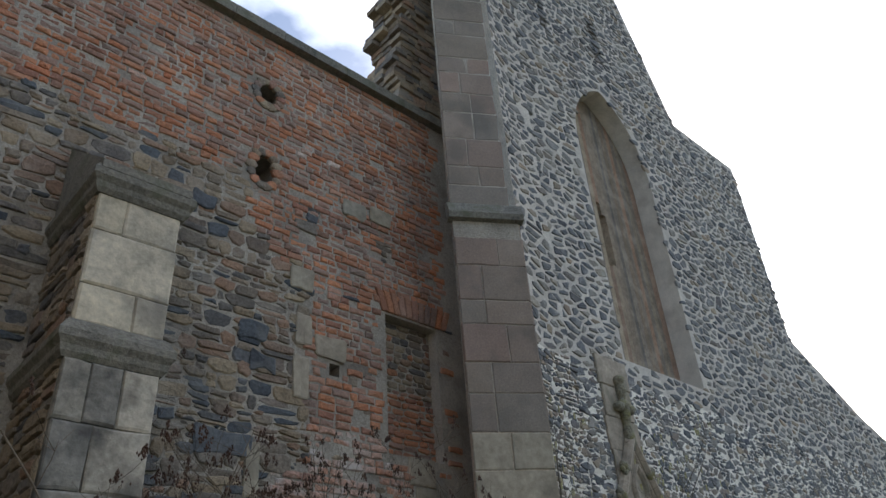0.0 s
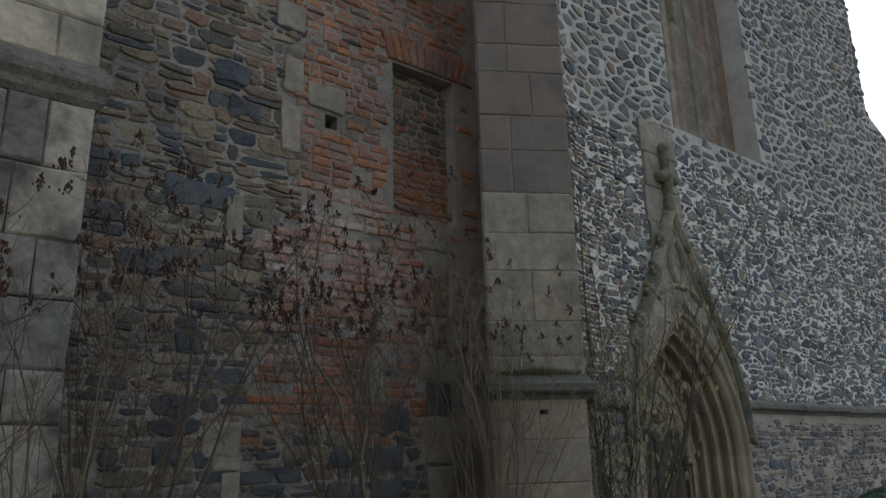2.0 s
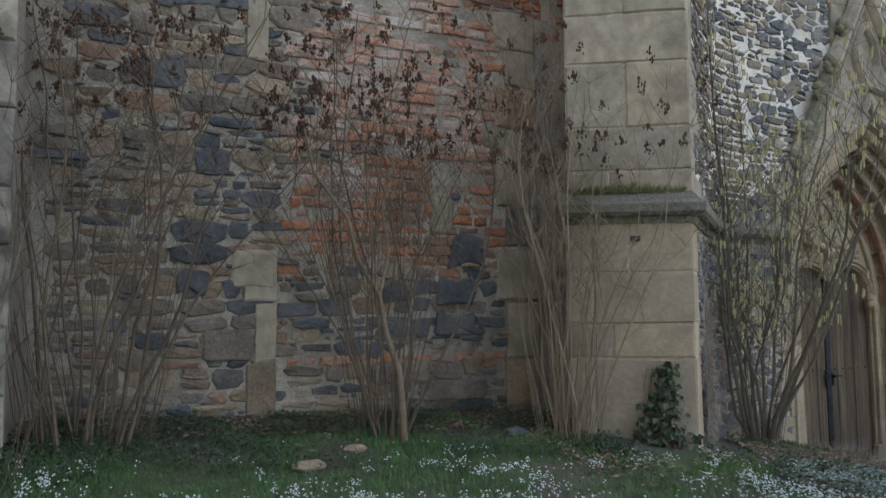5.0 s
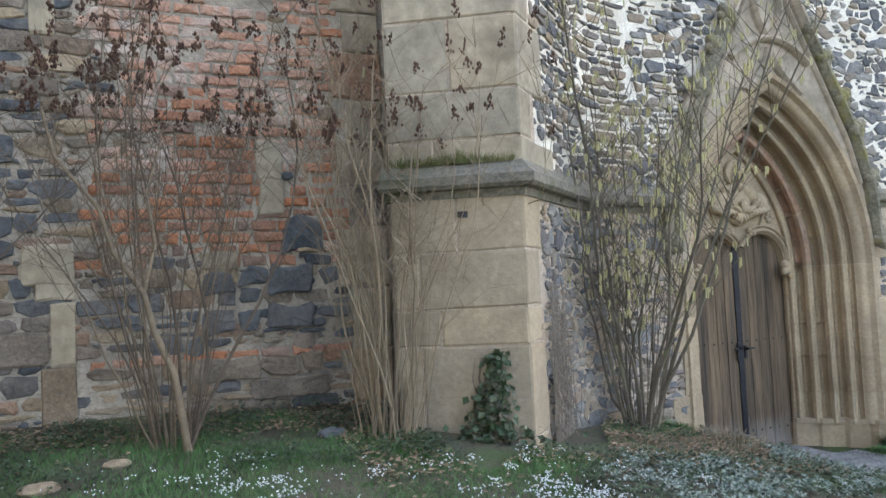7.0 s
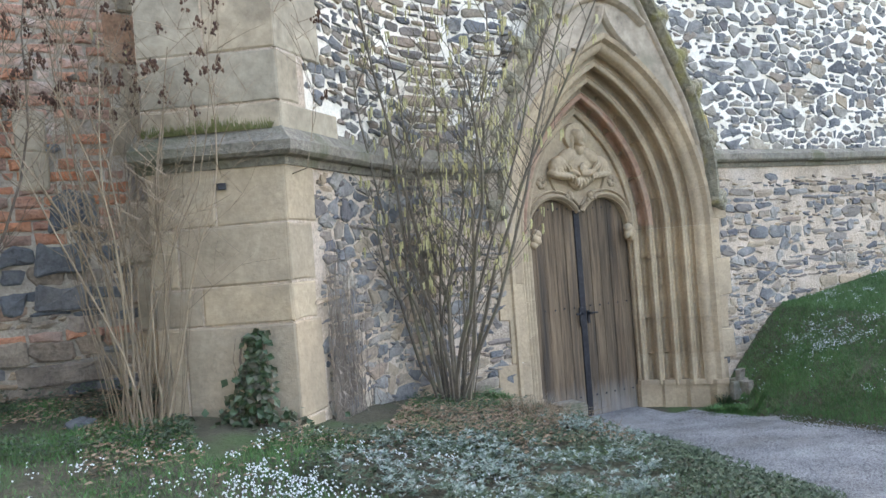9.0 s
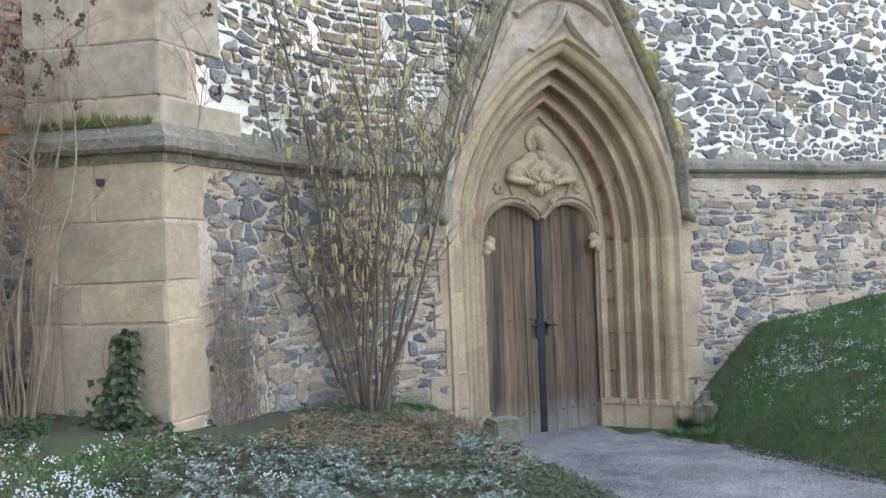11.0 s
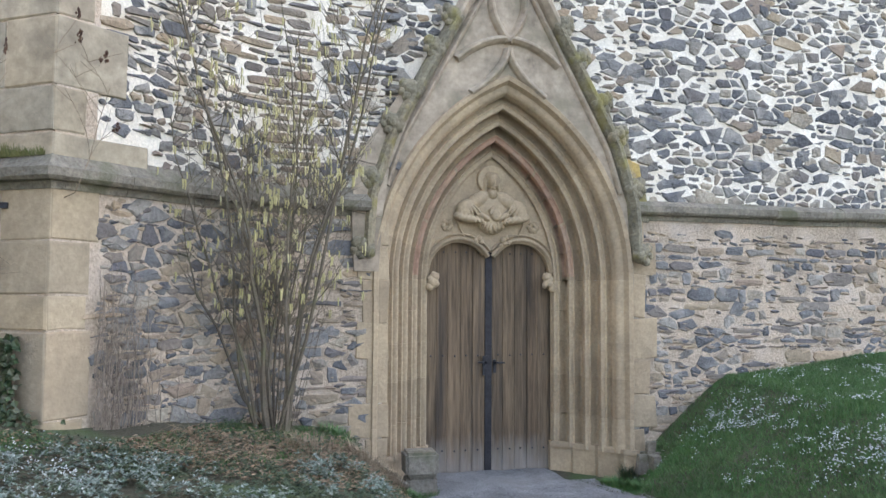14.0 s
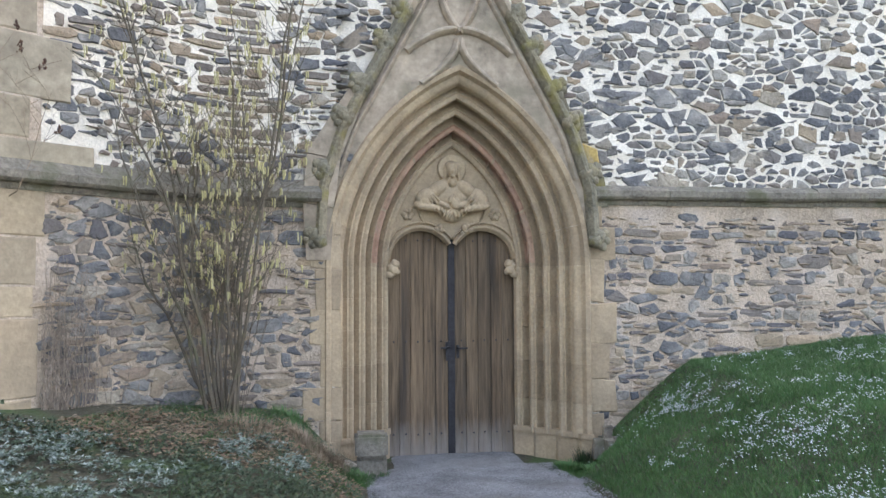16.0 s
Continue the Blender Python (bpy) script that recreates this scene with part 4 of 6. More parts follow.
def arch_point(u, k, side):
    """A point on the path u metres outside the inner edge: k from -1 (foot) over 0 (springing) to 1 (apex)."""
    if k <= 0:
        return side * (ARCH_A + u), SPRING + k * (SPRING - 0.0)
    r = ARCH_R + u
    end = math.acos(min(1.0, ARCH_C / r))
    a = end * k
    return side * (r * math.cos(a) - ARCH_C), SPRING + r * math.sin(a)


def moulding(name, side, k0, k1, profile, material, steps_n):
    v, f, n = [], [], len(profile)
    for i in range(steps_n + 1):
        k = k0 + (k1 - k0) * i / steps_n
        for u, y in profile:
            x, z = arch_point(u, k, side)
            v.append((x, y, z))
    for i in range(steps_n):
        for j in range(n - 1):
            q = (i * n + j, i * n + j + 1, (i + 1) * n + j + 1, (i + 1) * n + j)
            f.append(q if side < 0 else q[::-1])
    caps = [tuple(range(n)), tuple(range(steps_n * n, steps_n * n + n))]
    return under(part(name, (v, f + caps), material, smooth=False), portal)


for side in (-1, 1):
    ks = [-0.87, -0.70, -0.50, -0.32, -0.16, 0.0]
    for a, b in zip(ks, ks[1:]):
        moulding("jamb_stone", side, a, b - 0.0012, PROFILE, M_PORTAL, 2)
    ks = [0.0, 0.17, 0.34, 0.52, 0.70, 0.86, 1.0]
    for a, b in zip(ks, ks[1:]):
        moulding("voussoir", side, a, b - (0.0012 if b < 1 else 0), PROFILE, M_PORTAL, 5)
    # redder inner orders laid close over the hollows of the arch
    red = [(u - 0.003, y - 0.003) for u, y in PROFILE[23:44]]
    for a, b in ((0.02, 0.33), (0.345, 0.68), (0.695, 1.0)):
        ob = moulding("red_roll", side, a, b, red, M_PORTAL_RED, 6)
        tagged(ob, "reddish sandstone roll")
    # moulded base: the splay without its rolls, in two blocks
    base = [(-0.012, 0.26), (-0.012, 0.20), (0.08, 0.13), (0.16, 0.06), (0.17, 0.02), (0.26, -0.05), (0.35, -0.12), (0.36, -0.17), (0.45, -0.25), (0.52, -0.30), (0.54, -0.38), (0.66, -0.44), (0.66, -0.2)]
    moulding("base_moulding", side, -0.872, -0.845, [(u - 0.012, y - 0.022) for u, y in base], M_PORTAL, 2)
    for cut in ((0, 6), (5, 13)):
        moulding("plinth_block", side, -1.12, -0.874, base[cut[0]:cut[1]] + [(base[cut[1] - 1][0], 0.28), (base[cut[0]][0], 0.28)], M_PORTAL, 3)
    # dressed stones toothed into the wall beside the jamb
    zz, k = 0.2, 0
    while zz < 2.5:
        hh = rnd.uniform(0.28, 0.45)
        w = 0.10 + (0.16 if k % 2 else 0.05) + rnd.uniform(-0.03, 0.05)
        xa, xb = (-1.33 - w, -1.25) if side < 0 else (1.33, 1.36 + w)
        pl = PB
        if side < 0:
            h = Heap()
            h.add(*stone(PS, wobble((PS.len - 0.02 - w, zz + 0.001, PS.len + 0.05, zz + hh - 0.002), 0.014), 0.022, 0.006))
            under(part("side_stone", h.done(), M_PORTAL), portal)
        else:
            under(part("side_stone", stone(PB, wobble((xa + 1.2, zz + 0.001, xb + 1.26, zz + hh - 0.002), 0.014), 0.03, 0.006), M_PORTAL), portal)
        zz, k = zz + hh, k + 1

# gable slab above the arch
RAKE_TOP, RAKE = 5.45, 1.86


def rake_z(x):
    return RAKE_TOP - RAKE * abs(x)


h = Heap()
xs_g = [-1.34 + 2.68 * i / 50 for i in range(51)]
for a, b in zip(xs_g, xs_g[1:]):
    za, zb = max(1.9, arch_z(a, 0.6)), max(1.9, arch_z(b, 0.6))
    ta, tb = max(rake_z(a), 2.9), max(rake_z(b), 2.9)
    v = [(a, -0.385, za), (b, -0.385, zb), (b, -0.15, zb), (a, -0.15, za), (a, -0.385, ta), (b, -0.385, tb), (b, -0.15, tb), (a, -0.15, ta)]
    h.add(v, [(3, 2, 1, 0), (4, 5, 6, 7), (0, 1, 5, 4), (2, 3, 7, 6)])
under(part("gable_slab", h.welded(), M_GABLE), portal)

# panel of dressed stone behind the finial
for i, (z0, z1) in enumerate(((4.75, 5.3), (5.3, 5.85), (5.85, 6.4), (6.4, 6.92))):
    w = 0.42 + 0.05 * (i % 2)
    ob = part("dressed_stone", stone(PB, wobble((1.26 - w, z0 + 0.004, 1.26 + w - 0.06, z1 - 0.004), 0.012), 0.05, 0.014), M_GABLE)
    under(ob, portal)


def bar(points, profile_w, profile_h, y_back, material, name, label=""):
    """A raised rib that follows points (x, z) on the gable."""
    v, f = [], []
    n = len(points)
    for i, (x, z) in enumerate(points):
        a, b = points[max(0, i - 1)], points[min(n - 1, i + 1)]
        dx, dz = b[0] - a[0], b[1] - a[1]
        m = math.hypot(dx, dz) or 1
        nx, nz = -dz / m, dx / m
        for o, d in ((-1.0, 0.0), (-0.75, 0.55), (-0.2, 1.0), (0.2, 1.0), (0.75, 0.55), (1.0, 0.0)):
            v.append((x + nx * o * profile_w, y_back - d * profile_h, z + nz * o * profile_w))
    for i in range(n - 1):
        for j in range(5):
            f.append((i * 6 + j, i * 6 + j + 1, (i + 1) * 6 + j + 1, (i + 1) * 6 + j))
    f += [tuple(range(6)), tuple(range((n - 1) * 6, n * 6))]
    return under(part(name, (v, f), material, smooth=False), portal)


for side in (-1, 1):
    # raking moulding, in three stones a side, bowing out at the foot
    pts = []
    for i in range(25):
        t = i / 24
        x = 1.40 * (1 - t)
        z = RAKE_TOP + 0.06 - RAKE * x + 0.0
        if x > 1.15:
            x = 1.15 + (x - 1.15) * 0.75
            z -= 0.5 * ((1.40 * (1 - t)) - 1.15)
        pts.append((side * x, z))
    pts = [(side * 1.37, 2.25), (side * 1.36, 2.5)] + pts
    for a, b in ((0, 9), (9, 17), (17, 26)):
        bar(pts[a:b + 1], 0.075, 0.13, -0.36, M_LICHEN if a < 17 else M_GABLE, "raking_stone", "lichened raking stone")
        bar([(x - side * 0.10, z - 0.05) for x, z in pts[max(a, 3):b + 1]], 0.03, 0.05, -0.38, M_GABLE, "rake_fillet")
    # crockets: knobs of curled stone leaf
    for i, t in enumerate((0.02, 0.14, 0.27, 0.40, 0.54, 0.68, 0.84)):
        k = t * (len(pts) - 1)
        a = pts[int(k)]
        bm = bmesh.new()
        for lx, lz, r in ((0.10, 0.03, 0.065), (0.155, 0.07, 0.046), (0.125, -0.05, 0.046), (0.175, 0.0, 0.038), (0.06, 0.0, 0.065)):
            made = bmesh.ops.create_icosphere(bm, subdivisions=2, radius=r)["verts"]
            for q in made:
                d = 1.2 + 0.45 * noise.noise((q.co * 22 + Vector((i * 3.1, side, lx * 40)))[:])
                q.co = Vector((side * lx + q.co.x * d, -0.43 + q.co.y * d * 0.9, lz + q.co.z * d * 1.1))
        bmesh.ops.translate(bm, verts=bm.verts, vec=(a[0] - side * 0.05, 0, a[1]))
        under(part("crocket", bm, M_LICHEN, smooth=True), portal)
    # blind tracery: leaf-shaped fields
    bar([(side * (0.01 + 0.37 * (i / 14) ** 1.8), 4.27 - 0.47 * (i / 14)) for i in range(15)], 0.045, 0.075, -0.38, M_GABLE, "tracery_rib")
    bar([(side * 0.53 * i / 14, 4.37 - 0.24 * (i / 14) ** 2.0) for i in range(15)], 0.045, 0.075, -0.38, M_GABLE, "tracery_rib")
    bar([(side * (0.17 * math.sin(math.pi * i / 16)), 4.34 + 0.75 * i / 16) for i in range(17)], 0.045, 0.075, -0.38, M_GABLE, "tracery_rib")
for pts_s in ([(1.12, 3.02), (1.48, 2.95), (1.45, 3.2), (1.22, 3.28)], [(1.08, 3.3), (1.36, 3.26), (1.30, 3.52), (0.96, 3.55)], [(0.92, 3.58), (1.18, 3.56), (1.05, 3.9), (0.76, 3.88)], [(1.30, 2.58), (1.56, 2.60), (1.52, 2.92), (1.30, 2.94)]):
    under(part("shoulder_stone", stone(PB, [(a + 1.26, b) for a, b in pts_s], 0.04, 0.012), M_YELLOW_LICHEN if pts_s[0][1] == 3.02 else M_LICHEN), portal)
for pts_s in ([(-1.50, 2.05), (-1.27, 2.05), (-1.24, 2.55), (-1.53, 2.60)], [(-1.53, 2.61), (-1.24, 2.56), (-1.18, 3.02), (-1.50, 3.08)], [(-1.50, 3.09), (-1.18, 3.03), (-1.0, 3.5), (-1.28, 3.45)], [(-1.28, 3.46), (-1.0, 3.51), (-0.82, 3.92), (-1.02, 3.85)]):
    h = Heap()
    front = [(x, -0.425 + 0.16 * min(0.0, x + 1.30), z) for x, z in pts_s]
    h.add(front + [(x, -0.2, z) for x, z in pts_s], [(0, 1, 2, 3), (7, 6, 5, 4), (0, 4, 5, 1), (1, 5, 6, 2), (2, 6, 7, 3), (3, 7, 4, 0)])
    under(part("shoulder_stone", h.done(), M_GABLE), portal)
# finial
bm = bmesh.new()
for x, z, rx, rz in ((0, 5.55, 0.09, 0.28), (0, 5.9, 0.08, 0.22), (-0.15, 6.02, 0.11, 0.09), (0.15, 6.02, 0.11, 0.09), (0, 6.06, 0.13, 0.12), (0, 6.3, 0.07, 0.2), (0, 6.5, 0.09, 0.1)):
    for q in bmesh.ops.create_icosphere(bm, subdivisions=2, radius=1)["verts"]:
        d = 1 + 0.2 * noise.noise((q.co * 5 + Vector((x * 9, z, 0)))[:])
        q.co = Vector((x + q.co.x * rx * d, -0.40 + q.co.y * 0.10 * d, z + q.co.z * rz * d))
finial = under(part("finial", bm, M_LICHEN, smooth=True), portal)
fuse = finial.modifiers.new("fuse", "REMESH")
fuse.mode, fuse.voxel_size, fuse.use_smooth_shade = "VOXEL", 0.02, True

# ---- tympanum with the door head cut out of it ----
def head_z(x):
    """Underside of the tympanum: two round arches that meet in a hanging point."""
    x = abs(x)
    if x > 0.66:
        return 1.9
    c, r = 0.335, 0.32
    d = r * r - (x - c) ** 2
    return max(2.06 + (math.sqrt(d) * 1.02 if d > 0 else 0.0), 2.30 - x * 0.6 if x < 0.14 else 0)


h = Heap()
xs_t = [-0.72 + 1.44 * i / 96 for i in range(97)]
for a, b in zip(xs_t, xs_t[1:]):
    za, zb, ta, tb = head_z(a), head_z(b), arch_z(a, 0.03), arch_z(b, 0.03)
    if max(ta, tb) < 2.0:
        continue
    v = [(a, 0.20, za), (b, 0.20, zb), (b, 0.30, zb), (a, 0.30, za), (a, 0.20, ta), (b, 0.20, tb), (b, 0.30, tb), (a, 0.30, ta)]
    h.add(v, [(3, 2, 1, 0), (4, 5, 6, 7), (0, 1, 5, 4), (2, 3, 7, 6)])
tymp = under(part("tympanum", h.welded(), M_PORTAL), portal)
for off, wid in ((0.035, 0.028), (0.085, 0.016)):
    for side in (-1, 1):
        pts = []
        for i in range(25):
            a = math.pi * (0.02 + 0.93 * i / 24)
            pts.append((side * (0.335 + (0.32 + off) * math.cos(a)), 2.06 + (0.325 + off) * math.sin(a)))
        pts = [p for p in pts if side * p[0] > 0.01]
        bar(pts, wid, 0.05 - off * 0.2, 0.205, M_PORTAL, "head_rib")
for side in (-1, 1):
    bm = bmesh.new()
    for i, (dx, dz, r) in enumerate(((0, 0, 0.06), (-0.02, 0.06, 0.05), (0.03, -0.05, 0.045), (-0.035, -0.02, 0.04), (0.02, 0.03, 0.045))):
        for q in bmesh.ops.create_icosphere(bm, subdivisions=2, radius=r)["verts"]:
            d = 1 + 0.4 * noise.noise((q.co * 25 + Vector((i * 5, side, 0)))[:])
            q.co = Vector((side * (0.63 + dx), 0.15, 1.97 + dz)) + q.co * d
    under(part("corbel_boss", bm, M_PORTAL, smooth=True), portal)
# leaf tip where the two round arches meet, and small rosettes in the corners
for knot in (((0.13, 2.42, 0.035), (0.17, 2.44, 0.03), (0.15, 2.38, 0.032), (0.20, 2.39, 0.026), (0.11, 2.36, 0.024)), ((-0.13, 2.43, 0.034), (-0.16, 2.40, 0.03), (-0.11, 2.39, 0.03))):
    bm = bmesh.new()
    for i, (x, z, r) in enumerate(knot):
        for q in bmesh.ops.create_icosphere(bm, subdivisions=2, radius=r)["verts"]:
            d = 1 + 0.4 * noise.noise((q.co * 25 + Vector((i * 5, 2, 0)))[:])
            q.co = Vector((x + q.co.x * d, 0.17 + q.co.y * d * 0.7, z + q.co.z * d))
    under(part("leaf_knot", bm, M_PORTAL, smooth=True), portal)
for side in (-1, 1):
    bm = bmesh.new()
    for i in range(6):
        a = i * math.pi / 3
        for q in bmesh.ops.create_icosphere(bm, subdivisions=1, radius=0.035)["verts"]:
            q.co = Vector((side * 0.47 + 0.04 * math.cos(a) + q.co.x, 0.195 + q.co.y * 0.5, 2.56 + 0.04 * math.sin(a) + q.co.z))
    under(part("rosette", bm, M_PORTAL, smooth=True), portal)
    bar([(side * (0.36 - 0.07 * (i / 8) ** 1.6), 2.62 - 0.17 * i / 8) for i in range(9)], 0.014, 0.03, 0.203, M_PORTAL, "bracket_rib")

# ---- carved bust in the tympanum: one plain shape ----
bm = bmesh.new()


def lump(x, z, rx, ry, rz, y=0.17, tilt=0.0):
    for q in bmesh.ops.create_icosphere(bm, subdivisions=3, radius=1)["verts"]:
        c = Vector((q.co.x * rx, q.co.y * ry, q.co.z * rz))
        c.rotate(Euler((0, tilt, 0)))
        q.co = c + Vector((x, y, z))


disc = bmesh.ops.create_cone(bm, cap_ends=True, segments=40, radius1=0.158, radius2=0.15, depth=0.05, matrix=Matrix.Rotation(math.pi / 2, 4, "X"))["verts"]
for q in disc:
    q.co += Vector((0, 0.18, 3.05))
lump(0, 3.03, 0.06, 0.075, 0.088, 0.12)
lump(0, 3.075, 0.072, 0.06, 0.052, 0.145)
lump(0, 3.02, 0.012, 0.016, 0.03, 0.05)
lump(0, 2.955, 0.028, 0.03, 0.02, 0.085)
lump(0, 2.90, 0.05, 0.06, 0.06, 0.14)
lump(0, 2.76, 0.20, 0.07, 0.15, 0.18)
lump(0, 2.60, 0.15, 0.06, 0.13, 0.17)
for sd in (-1, 1):
    lump(sd * 0.07, 3.0, 0.02, 0.035, 0.09, 0.16)
    lump(sd * 0.15, 2.83, 0.13, 0.075, 0.08, 0.165, sd * 0.55)
    lump(sd * 0.28, 2.73, 0.10, 0.08, 0.12, 0.155, sd * -0.75)
    lump(sd * 0.36, 2.655, 0.055, 0.065, 0.045, 0.145)
    lump(sd * 0.25, 2.625, 0.15, 0.065, 0.042, 0.125, sd * -0.1)
    lump(sd * 0.10, 2.65, 0.075, 0.055, 0.03, 0.10, sd * -0.5)
    # folds of the sleeves and the hanging cloth
    for i in range(6):
        lump(sd * (0.17 + 0.035 * i), 2.72 - 0.008 * i, 0.011, 0.03, 0.075, 0.085 + 0.006 * i, sd * (0.75 - 0.12 * i))
        lump(sd * (0.12 + 0.042 * i), 2.595 + 0.006 * i, 0.013, 0.03, 0.03, 0.075 + 0.008 * i, sd * 0.4)
    for i in range(4):
        lump(sd * (0.025 + 0.035 * i), 2.535 + 0.02 * i, 0.014, 0.03, 0.05, 0.115, sd * -0.25)
for i in range(3):
    lump(-0.035 + 0.02 * i, 2.71 + 0.012 * i, 0.009, 0.018, 0.042, 0.085, 0.15)
lump(0.03, 2.67, 0.055, 0.03, 0.06, 0.10)
statue = tagged(part("statue", bm, M_PORTAL, smooth=True), "weathered sandstone relief bust with halo in the tympanum", "relief")

fuse = statue.modifiers.new("fuse", "REMESH")
fuse.mode, fuse.voxel_size, fuse.use_smooth_shade = "VOXEL", 0.008, True

# ---- double door of oak boards ----
door = tagged(new("door_1"), "closed double door of weathered grey-brown oak boards", "door", kind="structure")
door.location = (0, 0.28, 0)
door.empty_display_size = 0.2
bpy.context.view_layer.update()
DOOR_BOTTOM = -0.03


def board(x0, x1, z0, z1, y, material=M_WOOD, name="board"):
    h = Heap()
    c = 0.0035
    zt = z1
    v = [(x0, y + 0.04, z0), (x1, y + 0.04, z0), (x1, y + 0.04, zt), (x0, y + 0.04, zt),
         (x0, y + c, z0), (x1, y + c, z0), (x1, y + c, zt), (x0, y + c, zt),
         (x0 + c, y, z0), (x1 - c, y, z0), (x1 - c, y, zt), (x0 + c, y, zt)]
    h.add(v, [(0, 3, 2, 1), (0, 1, 5, 4), (1, 2, 6, 5), (2, 3, 7, 6), (3, 0, 4, 7), (4, 5, 9, 8), (5, 6, 10, 9), (6, 7, 11, 10), (7, 4, 8, 11), (8, 9, 10, 11)])
    return under(part(name, h.done(), material), door)


for leaf in (-1, 1):
    edges = [0.03, 0.16, 0.29, 0.43, 0.55, 0.70] if leaf > 0 else [-0.70, -0.56, -0.44, -0.30, -0.17, -0.03]
    for a, b in zip(edges, edges[1:]):
        board(a + 0.0015, b - 0.0015, DOOR_BOTTOM, 2.46, 0.28 + rnd.uniform(-0.004, 0.004))
    for zr in (0.22, 1.20, 2.28):
        for x in (0.11, 0.24, 0.36, 0.49, 0.62):
            if zr > 2 and x > 0.5:
                continue
            bm = bmesh.new()
            bmesh.ops.create_icosphere(bm, subdivisions=1, radius=0.011)
            bmesh.ops.translate(bm, verts=bm.verts, vec=(leaf * x, 0.276, zr + 0.01 * rnd.random()))
            under(part("nail", bm, M_IRON, smooth=True), door)
board(-0.038, 0.038, DOOR_BOTTOM, 2.36, 0.262, M_IRON, "cover_strip")
h = Heap()
h.box((-0.065, 0.245, 1.00), (-0.01, 0.262, 1.20))
h.box((-0.12, 0.222, 1.125), (-0.03, 0.236, 1.145))
h.box((-0.05, 0.222, 1.12), (-0.03, 0.25, 1.15))
h.box((0.055, 0.262, 1.02), (0.085, 0.278, 1.16))
h.box((0.06, 0.23, 1.12), (0.17, 0.244, 1.138))
h.box((0.06, 0.23, 1.115), (0.08, 0.275, 1.142))
under(part("lock_and_handle", h.done(), M_IRON), door)
h = Heap()
h.box((-0.75, 0.10, -0.3), (0.78, 0.60, -0.02))
under(part("threshold", h.done(), M_PORTAL), door)
# unseen panel added behind door and jambs, only to stop light leaking through the joints
h = Heap()
h.box((-1.32, 0.50, -0.3), (1.32, 0.62, 4.3))
under(part("back_frame", h.done(), M_WOOD), door)

# mossy guard stone at the foot of the jamb
h = Heap()
h.box((-1.02, -0.66, -0.1), (-0.74, -0.42, 0.20))
h.box((-1.04, -0.68, 0.205), (-0.73, -0.42, 0.42))
bm = bmesh.new()
me = to_mesh("guard", *h.done(), M_STRING)
bm.from_mesh(me)
bmesh.ops.bevel(bm, geom=bm.edges[:], offset=0.025, segments=2, affect="EDGES")
for q in bm.verts:
    q.co += Vector((0.012 * noise.noise((q.co * 7)[:]), 0.012 * noise.noise((q.co * 7 + Vector((5, 0, 0)))[:]), 0.008 * noise.noise((q.co * 6)[:])))
tagged(part("guard_stone", bm, M_STRING), "squat mossy guard stone beside the portal foot", "stone")
h = Heap()
h.box((1.28, -0.66, 0.0), (1.60, -0.38, 0.40))
bm = bmesh.new()
bm.from_mesh(to_mesh("guard", *h.done(), M_STRING))
bmesh.ops.bevel(bm, geom=bm.edges[:], offset=0.11, segments=4, affect="EDGES")
for q in bm.verts:
    q.co += Vector((0.03 * noise.noise((q.co * 5)[:]), 0.03 * noise.noise((q.co * 5 + Vector((3, 0, 0)))[:]), 0.02 * noise.noise((q.co * 4)[:])))
tagged(part("guard_stone", bm, M_STRING), "dark weathered stone half sunk in the grass bank", "stone")

# ---- pier on the long wall ----
pier = tagged(part("pier", (lambda h: (h.box((-8.84, -1.38, -0.3), (-8.16, YA + 0.1, 5.86)), h.done())[1])(Heap()), M_MORTAR_OLD), "wall pier of pale weathered ashlar with moulded cap", "pier", kind="structure")
PP = Plane((-8.86, -1.39), (-8.14, -1.39))
for z0, z1, cuts in ((0.7, 1.05, (0.4,)), (1.05, 1.5, (0.62,)), (1.5, 1.86, (0.35,)), (1.86, 2.3, ()), (2.3, 2.62, (0.55,)), (2.62, 3.05, (0.3,)), (3.05, 3.42, (0.66,)), (3.42, 3.9, (0.4,)), (3.9, 4.36, (0.28, 0.62)),
                     (4.66, 5.0, (0.62,)), (5.0, 5.5, ()), (5.5, 5.86, (0.34,))):
    edges = [0.0] + [c * PP.len for c in cuts] + [PP.len]
    for a, b in zip(edges, edges[1:]):
        PIECES.append(("pier_block", stone(PP, wobble((a + 0.003, z0 + 0.003, b - 0.003, z1 - 0.004), 0.007), 0.03 + (0.02 if z0 < 4.4 else 0), 0.014, 0.005), M_PALE if z0 > 4.4 else M_CRUST, pier))
PL = Plane((-8.85, YA), (-8.85, -1.38))
PIECES += lay(PL, [(c, [(min(p[0], 1.06), p[1]) for p in o], 0) for c, o in coursed(0.0, 0.98, 0.8, 5.8, (0.12, 0.16, 0.2), (0.2, 0.28), 0.02)], pier, [M_RUBBLE], ["rubble_stone"], lambda u, z: True)
